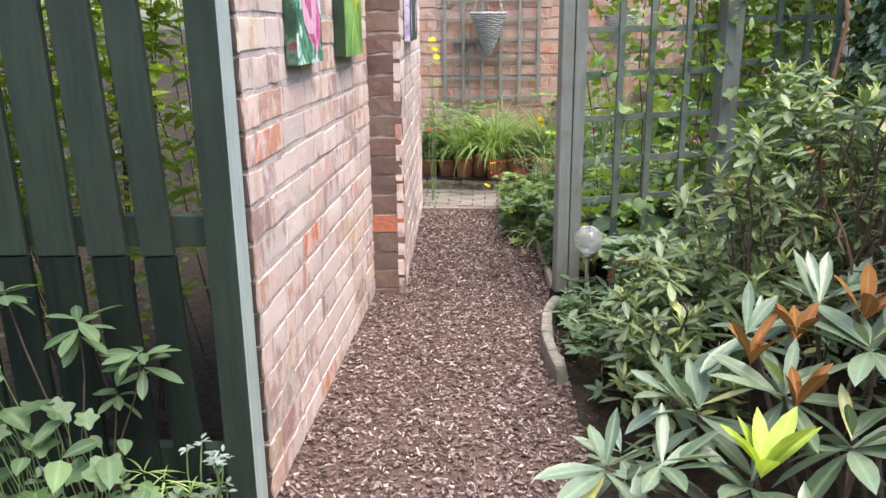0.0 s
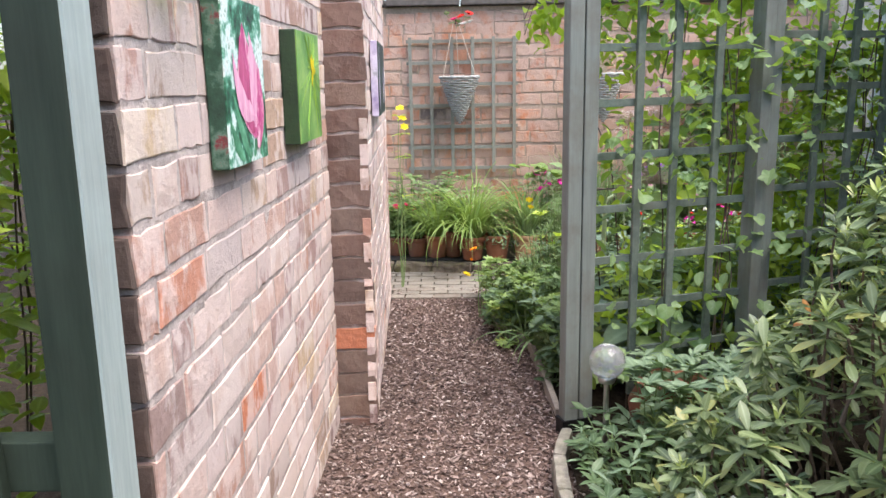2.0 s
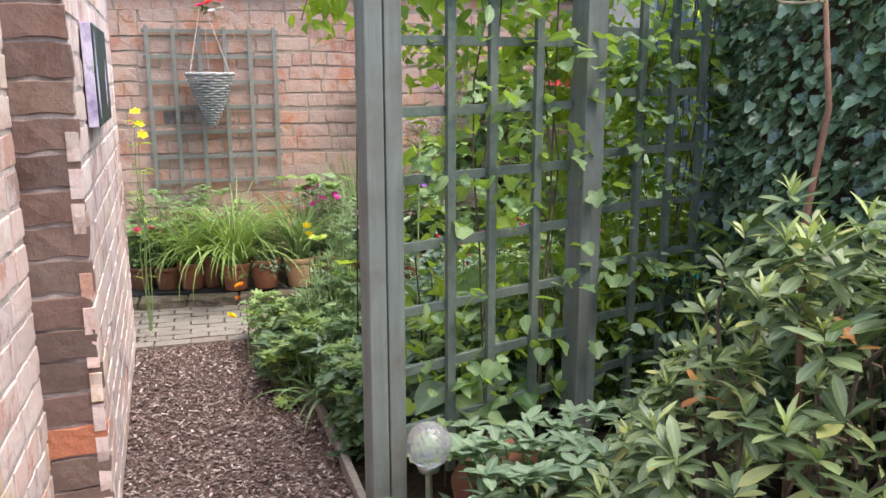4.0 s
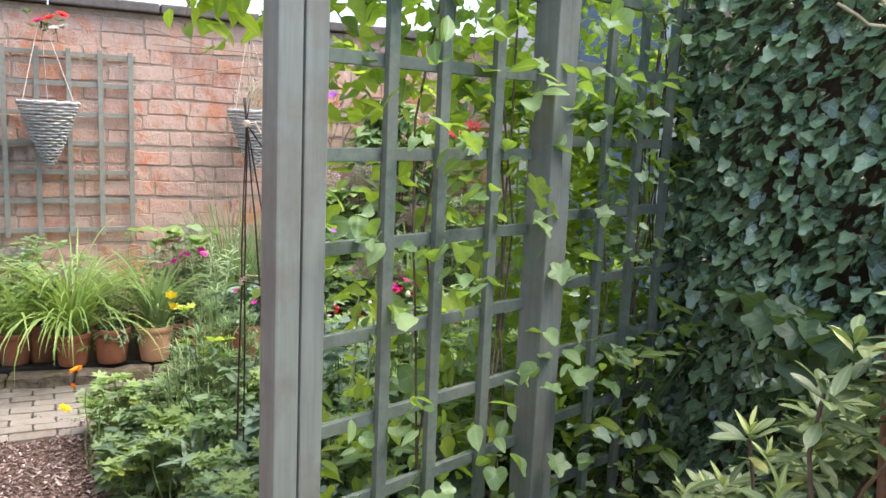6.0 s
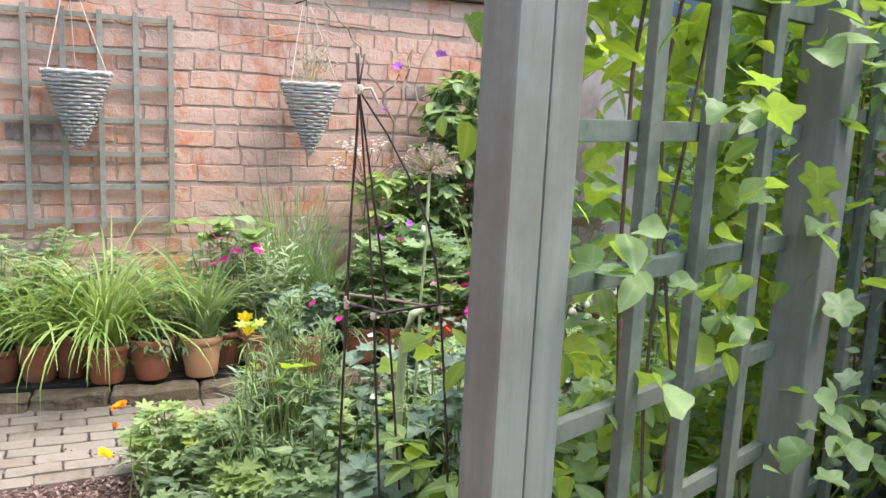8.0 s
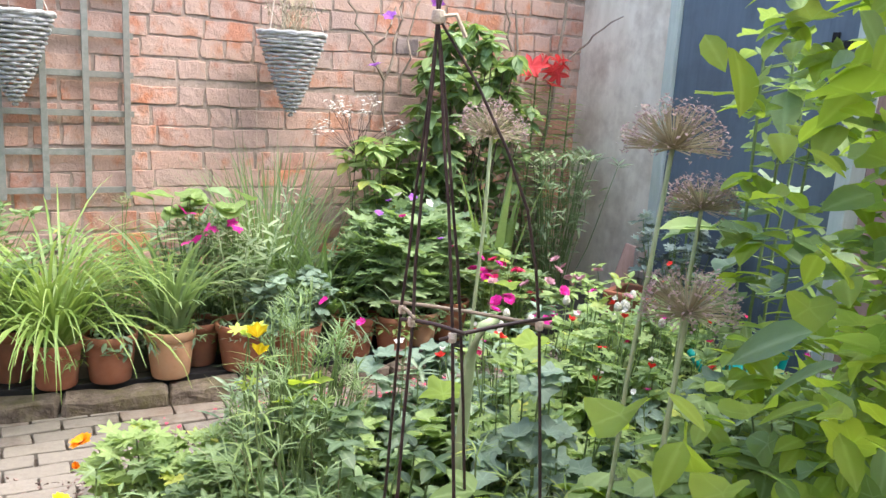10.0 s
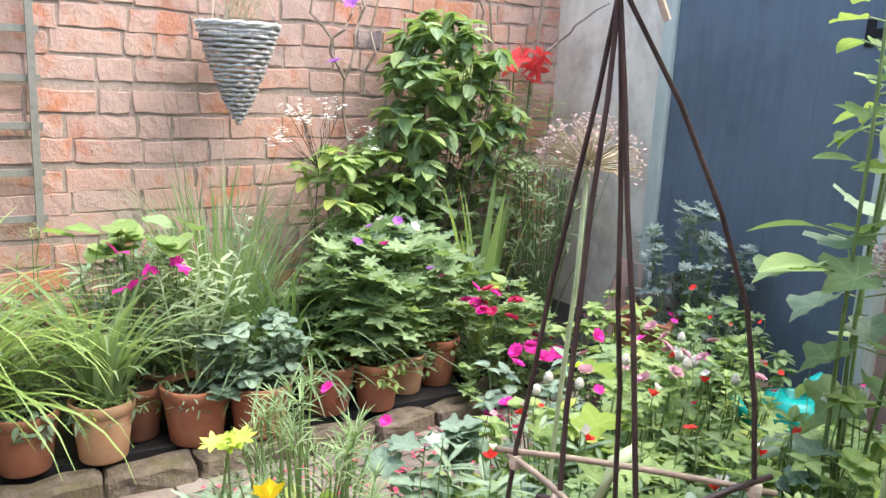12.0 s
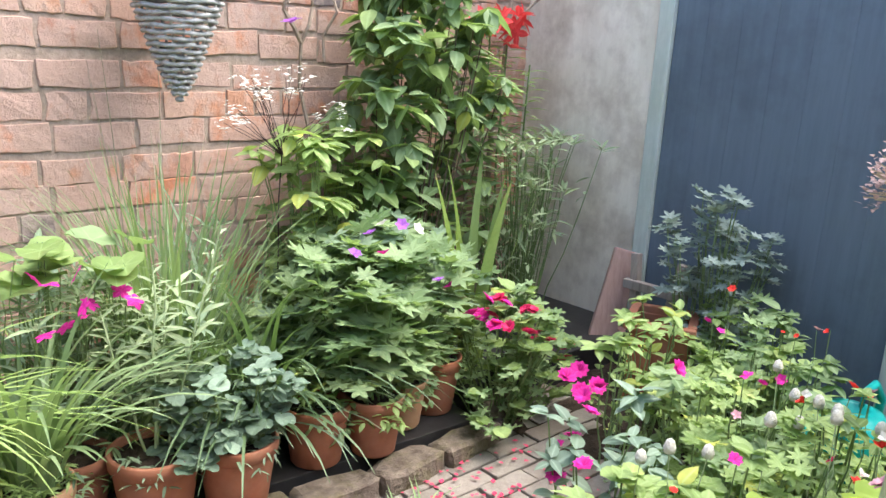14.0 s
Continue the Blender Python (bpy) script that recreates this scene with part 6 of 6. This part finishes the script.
# hosta leaves behind the trellis
ho = thing("hosta", (1.0, 3.62, 0.0), "broad pale hosta leaves behind trellis", "plant")
for k in range(40):
    c0 = Vector((rng.choice((0.78, 1.0, 1.22)), rng.choice((3.48, 3.6, 3.7)), 0.12 + 0.25 * rng.random()))
    leaf_object("hosta", rng.choice(("lf_blue", "lf_grey", "lf_vine")), leaf_pose(c0, rng.uniform(0, 360), rng.uniform(0, 40), rng.uniform(0.13, 0.2), rng.uniform(-15, 15)), ho)
leafy("bed_plants", (1.3, 3.75, 0.0), "tangled green foliage behind the trellis", "plant", scatter(170, 0.75, 1.9, 3.5, 4.1, lambda x, y: 0.45 + 0.35 * max(0, x - 1.0), 0.2), "ovate", "lf_fresh", 0.075, 5, up=0, spread=26, second=("ovate", "lf_lime"))

leafy("raspberry", (1.5, 3.85, 0.0), "tall leafy canes behind the trellis", "shrub", scatter(210, 1.1, 1.9, 3.62, 4.02, 1.35, 0.12), "ovate", "lf_lime", 0.07, 6, up=-5, spread=30, second=("lobed", "lf_fresh"), stems=False)
# tall big-leaved plant at the right of the bed
tp = thing("hollyhock", (1.78, 4.44, 0.0), "tall hollyhock with broad lobed leaves", "plant")
hs = Heap()
for x, y, z in ((1.72, 4.41, 1.32), (1.87, 4.44, 1.45), (1.84, 4.33, 1.1), (2.02, 4.50, 1.2)):
    foot = Vector((1.84 + (x - 1.84) * 0.5, 4.44 + (y - 4.44) * 0.5, 0.0))
    tip = Vector((x, y, z))
    stem_line(hs, foot, tip, 0.006, 0.012)
    for k in range(19):
        s = rng.uniform(0.2, 1.0) if k > 5 else rng.uniform(0.86, 1.0)
        q = foot.lerp(tip, s)
        hd = rng.uniform(0, 360)
        out = Vector((-math.sin(radians(hd)), math.cos(radians(hd)), 0.25)) * 0.07
        hs.add(*tube([q, q + out], 0.002, 4))
        top_leaf = s > 0.85
        leaf_object("lobed" if rng.random() < 0.75 else "ovate", "lf_fresh" if top_leaf or rng.random() < 0.15 else ("lf_grey" if rng.random() < 0.5 else "lf_mid"), leaf_pose(q + out, hd, rng.uniform(-45, 15), (0.085 if top_leaf else rng.uniform(0.11, 0.19)), rng.uniform(-20, 20)), tp)
hs.put("stemwork", M["stem"], tp, kind="stuff")

# marigolds, yellow flower, small bright flowers
mg = leafy("marigold", (0.24, 4.72, 0.0), "orange marigold flowers at bed edge", "plant", [(0.24, 4.72, 0.3), (0.26, 4.76, 0.2), (0.28, 4.7, 0.24)], "lance", "lf_mid", 0.06, 6)
soft_flower((0.213, 4.70, 0.378), 0.05, 12, "orange", mg, 10, "dry")
soft_flower((0.20, 4.72, 0.315), 0.035, 8, "orange", mg, 10, None, "petal", 75)
soft_flower((0.172, 4.74, 0.234), 0.05, 12, "yellow", mg, 10, "orange")
yl = leafy("evening_primrose", (0.49, 4.40, 0.0), "clear yellow flowers over feathery leaves", "plant", [(0.48, 4.40, 0.62), (0.5, 4.43, 0.5), (0.46, 4.42, 0.45)], "thin", "lf_fresh", 0.07, 8)
soft_flower((0.467, 4.365, 0.68), 0.055, 6, "yellow", yl, 30, None, "petal", 60)
soft_flower((0.472, 4.37, 0.645), 0.05, 6, "yellow", yl, 30, None, "petal", 60)
bf = thing("salvia", (1.15, 4.75, 0.0), "slender plants with small pink and red flowers", "plant")
hs = Heap()
for k in range(60):
    x, y = rng.uniform(0.85, 2.4), rng.uniform(4.3, 5.35)
    if y > 4.85 and x < 1.8 + (y - 4.95) * 0.4:
        continue
    z = rng.uniform(0.38, 0.56)
    stem_line(hs, (x, y, 0.1), (x + rng.uniform(-0.03, 0.03), y, z), 0.0018)
    soft_flower((x, y, z), rng.uniform(0.016, 0.034), rng.choice((5, 6, 8)), rng.choice(("magenta", "red", "white", "crimson", "pink_pale", "magenta", "white")), bf, 30)
for x, y, z in ((1.02, 4.42, 0.60), (1.30, 4.52, 0.58), (1.2, 4.3, 0.52), (1.5, 4.55, 0.56), (1.62, 4.72, 0.54), (0.98, 4.6, 0.50), (1.42, 4.36, 0.50), (1.12, 4.68, 0.52)):
    stem_line(hs, (x, y, 0.1), (x, y, z), 0.0018)
    soft_flower((x, y, z), 0.034, 5, "red", bf, 40, None, "petal", 55)
    soft_flower((x + 0.004, y, z + 0.016), 0.026, 4, "white", bf, 40, None, "petal", 60)
hs.put("stemwork", M["stem"], bf, kind="stuff")
at = leafy("astrantia", (1.15, 4.40, 0.0), "dusty pink flat flower heads on stems", "plant", scatter(14, 0.98, 1.3, 4.25, 4.5, 0.6, 0.5), "palm", "lf_fresh", 0.06, 4)
for k in range(12):
    soft_flower((1.12 + rng.uniform(-0.16, 0.16), 4.35 + rng.uniform(-0.08, 0.08), 0.74 + rng.uniform(-0.04, 0.05)), 0.026, 12, "pink_pale", at)

mc = leafy("rose_campion", (1.5, 5.08, 0.0), "magenta flower heads on bright stems by the paving", "plant", scatter(16, 1.36, 1.66, 4.96, 5.16, 0.42, 0.5), "ovate", "lf_blue", 0.06, 5, up=10, spread=26)
for q in ((1.46, 5.09, 0.46), (1.50, 5.08, 0.47), (1.53, 5.11, 0.455), (1.49, 5.12, 0.45), (1.44, 5.06, 0.44), (1.38, 5.02, 0.36), (1.66, 5.0, 0.5), (1.40, 5.1, 0.3), (1.43, 5.11, 0.27)):
    soft_flower(q, 0.045, 10, "magenta", mc, 25)

# single leaves that catch the light, a pale bent stem, pale seed heads
bl = thing("gourd_leaves", (0.98, 4.47, 0.0), "single large lime leaves on thin stalks", "plant")
hs = Heap()
for q, sz in (((1.01, 4.45, 0.72), 0.09), ((0.70, 4.62, 0.47), 0.12), ((0.62, 4.72, 0.40), 0.1), ((0.86, 4.3, 0.55), 0.1), ((1.2, 4.6, 0.5), 0.11)):
    leaf_object("lobed", "lf_lime", leaf_pose(Vector(q), rng.uniform(0, 360), rng.uniform(-30, 10), sz, rng.uniform(-15, 15)), bl)
    stem_line(hs, (q[0], q[1] + 0.03, 0.05), q, 0.0025)
hs.put("stemwork", M["stem"], bl, kind="stuff")
ps = thing("cut_stem", (0.80, 4.2, 0.0), "pale bent cut stem inside the wigwam", "plant")
v, f = tube([(0.80, 4.20, 0.0), (0.795, 4.20, 0.45), (0.80, 4.195, 0.66), (0.815, 4.185, 0.72), (0.84, 4.175, 0.735)], [0.011, 0.011, 0.011, 0.010, 0.008], 9)
mpart("stem", v, f, M["stem_pale"], ps, "", True)
sd = thing("hare_tail_grass", (1.5, 4.9, 0.0), "soft pale fluffy seed heads on stalks", "plant")
hs = Heap()
for k in range(12):
    x, y, z = 1.5 + rng.uniform(-0.25, 0.35), 4.75 + rng.uniform(-0.15, 0.15), 0.5 + rng.uniform(-0.06, 0.07)
    stem_line(hs, (x, y, 0.05), (x, y, z), 0.0015)
    v, f = lathe([(0.0005, 0.026), (0.007, 0.021), (0.011, 0.010), (0.009, 0.0), (0.0005, -0.002)], 9, (x, y, z))
    mpart("seed_head", v, f, M["fluff"], sd, "", True)
hs.put("stemwork", M["stem_pale"], sd, kind="stuff")

# things near the blue door
bp = leafy("grey_peony", (2.62, 5.42, 0.0), "blue-grey lobed foliage in front of door", "plant", scatter(56, 2.44, 2.82, 5.28, 5.56, lambda x, y: 0.74 - 1.2 * abs(x - 2.62), 0.3), "palm7", "lf_pewter", 0.066, 5, up=5, spread=32)
tr_ = thing("plant_trough", (2.5, 5.55, 0.0), "square terracotta planter with raised rim", "planter")
bm = bmesh.new()
for dx, dy, sx, sy in ((-0.09, 0, 0.015, 0.195), (0.09, 0, 0.015, 0.195), (0, -0.09, 0.165, 0.015), (0, 0.09, 0.165, 0.015)):
    box_bm((sx, sy, 0.17), pose(2.5, 5.52, 0.19, 0, 0, 25) @ pose(dx, dy, 0), 0.003, bm)
box_bm((0.19, 0.19, 0.12), pose(2.5, 5.52, 0.06, 0, 0, 25), 0.003, bm)
part("body", bm, M["terracotta"], tr_)
bm = bmesh.new()
for dx, dy, sx, sy in ((-0.1, 0, 0.03, 0.23), (0.1, 0, 0.03, 0.23), (0, -0.1, 0.17, 0.03), (0, 0.1, 0.17, 0.03)):
    box_bm((sx, sy, 0.03), pose(2.5, 5.52, 0.285, 0, 0, 25) @ pose(dx, dy, 0), 0.004, bm)
part("rim", bm, M["terracotta"], tr_)
pk = thing("leaning_plank", (2.72, 5.86, 0.0), "short pinkish plank leaning against the wall", "plank")
part("board", box_bm((0.11, 0.03, 0.43), pose(2.74, 5.88, 0.20, -10, 14, -42), 0.006), M["pink_wood"], pk)
sh = thing("saw_horse", (2.74, 5.70, 0.0), "grey weathered small wooden trestle", "trestle")
for dx, an in ((-0.06, 8), (0.08, -8)):
    part("leg", box_bm((0.035, 0.03, 0.42), pose(2.74, 5.70 + dx, 0.208, an, 6, 0), 0.003), M["old_wood"], sh)
part("crossbar", box_bm((0.03, 0.26, 0.035), pose(2.735, 5.70, 0.30), 0.003), M["old_wood"], sh)
can = thing("watering_can", (2.48, 4.89, 0.0), "teal plastic watering can among leaves", "watering can")
v, f = lathe([(0.0005, 0), (0.1, 0), (0.105, 0.01), (0.1, 0.15), (0.085, 0.195), (0.05, 0.205), (0.045, 0.198), (0.0005, 0.15)], 28, (2.48, 4.89, 0.01))
mpart("body", v, f, M["teal_plastic"], can, "", True)
v, f = tube([(2.38, 4.91, 0.06), (2.31, 4.93, 0.14), (2.22, 4.95, 0.25)], [0.025, 0.018, 0.014], 10)
mpart("spout", v, f, M["teal_plastic"], can, "", True)
v, f = tube([(2.53, 4.88, 0.20), (2.52, 4.88, 0.245), (2.58, 4.87, 0.265), (2.63, 4.86, 0.21), (2.61, 4.865, 0.12), (2.575, 4.87, 0.08)], 0.013, 8)
mpart("handle", v, f, M["teal_plastic"], can, "", True)

# fallen petals on the paving
hp = Heap()
for k in range(560):
    x, y = rng.gauss(1.35, 0.38), rng.uniform(5.1, 5.6)
    if not 0.4 < x < 1.9:
        continue
    hp.add_at(*LEAF["petal"], leaf_pose(Vector((x, y, 0.024)), rng.uniform(0, 360), rng.uniform(-5, 25), rng.uniform(0.007, 0.02)))
tagged(hp.put("fallen_petals", M["petals_mulch"]), "fallen crimson petals scattered on paving", "petals", kind="stuff")

# ---- far greenery that closes the place ----
def hedge(x0, x1, y0, y1, h, n, label):
    leafy("hedge", ((x0 + x1) / 2, (y0 + y1) / 2, 0.0), label, "hedge", scatter(n, x0, x1, y0, y1, h, 0.0), "ovate", "lf_mid", 0.13, 7, "bark", up=0, spread=28)


hedge(-3.2, 3.0, -2.4, -1.8, 2.4, 420, "tall green hedge behind the path")
hedge(-3.4, -2.4, -2.0, 7.0, 2.6, 420, "tall green hedge beyond the brick wall")
hedge(-2.5, 3.4, 8.6, 9.6, 1.7, 300, "green garden hedge beyond the brick wall")

# ---- bricks, last ----
brick_face(wall_1, W1, W1_LEN, 0.0, 1.90, "brick_near", seed=1, mixed=0.4, rough=0.0026, joint=0.0135, wob=0.004)
# end face beside the post, laid in bricks coloured dark for its shade
brick_face(wall_1, pose(-0.3865, 1.675, 0) @ pose(0, 0, 0, 0, 0, 180), 0.098, 0.0, 1.90, "brick_end_shaded", seed=6, stretch=0.095, mixed=0.0, proud=0.004, single=True)
brick_face(wall_2, W2, W2_LEN, 0.0, 1.90, "brick_near", seed=2, mixed=0.4, rough=0.0026, joint=0.0135, wob=0.004)
# pier end: dark bricks with the face's shade in their colour
brick_face(wall_2, W2 @ pose(W2_LEN - 0.012, 0, 0, 0, 0, -90), 0.16, -0.058, 1.90, "brick_pier_shaded", seed=3, stretch=0.14, mixed=0.0, rough=0.0048, joint=0.009, proud=0.008, odd=(4, "brick_orange"), single=True)
brick_face(wall_n, WN, 4.6, 0.0, 1.76, "brick_far", seed=4, rough=0.0034, mixed=0.36, proud=0.005, wob=0.034, keep=lambda x, z: z > 0.45 and x < 3.3)
pave()
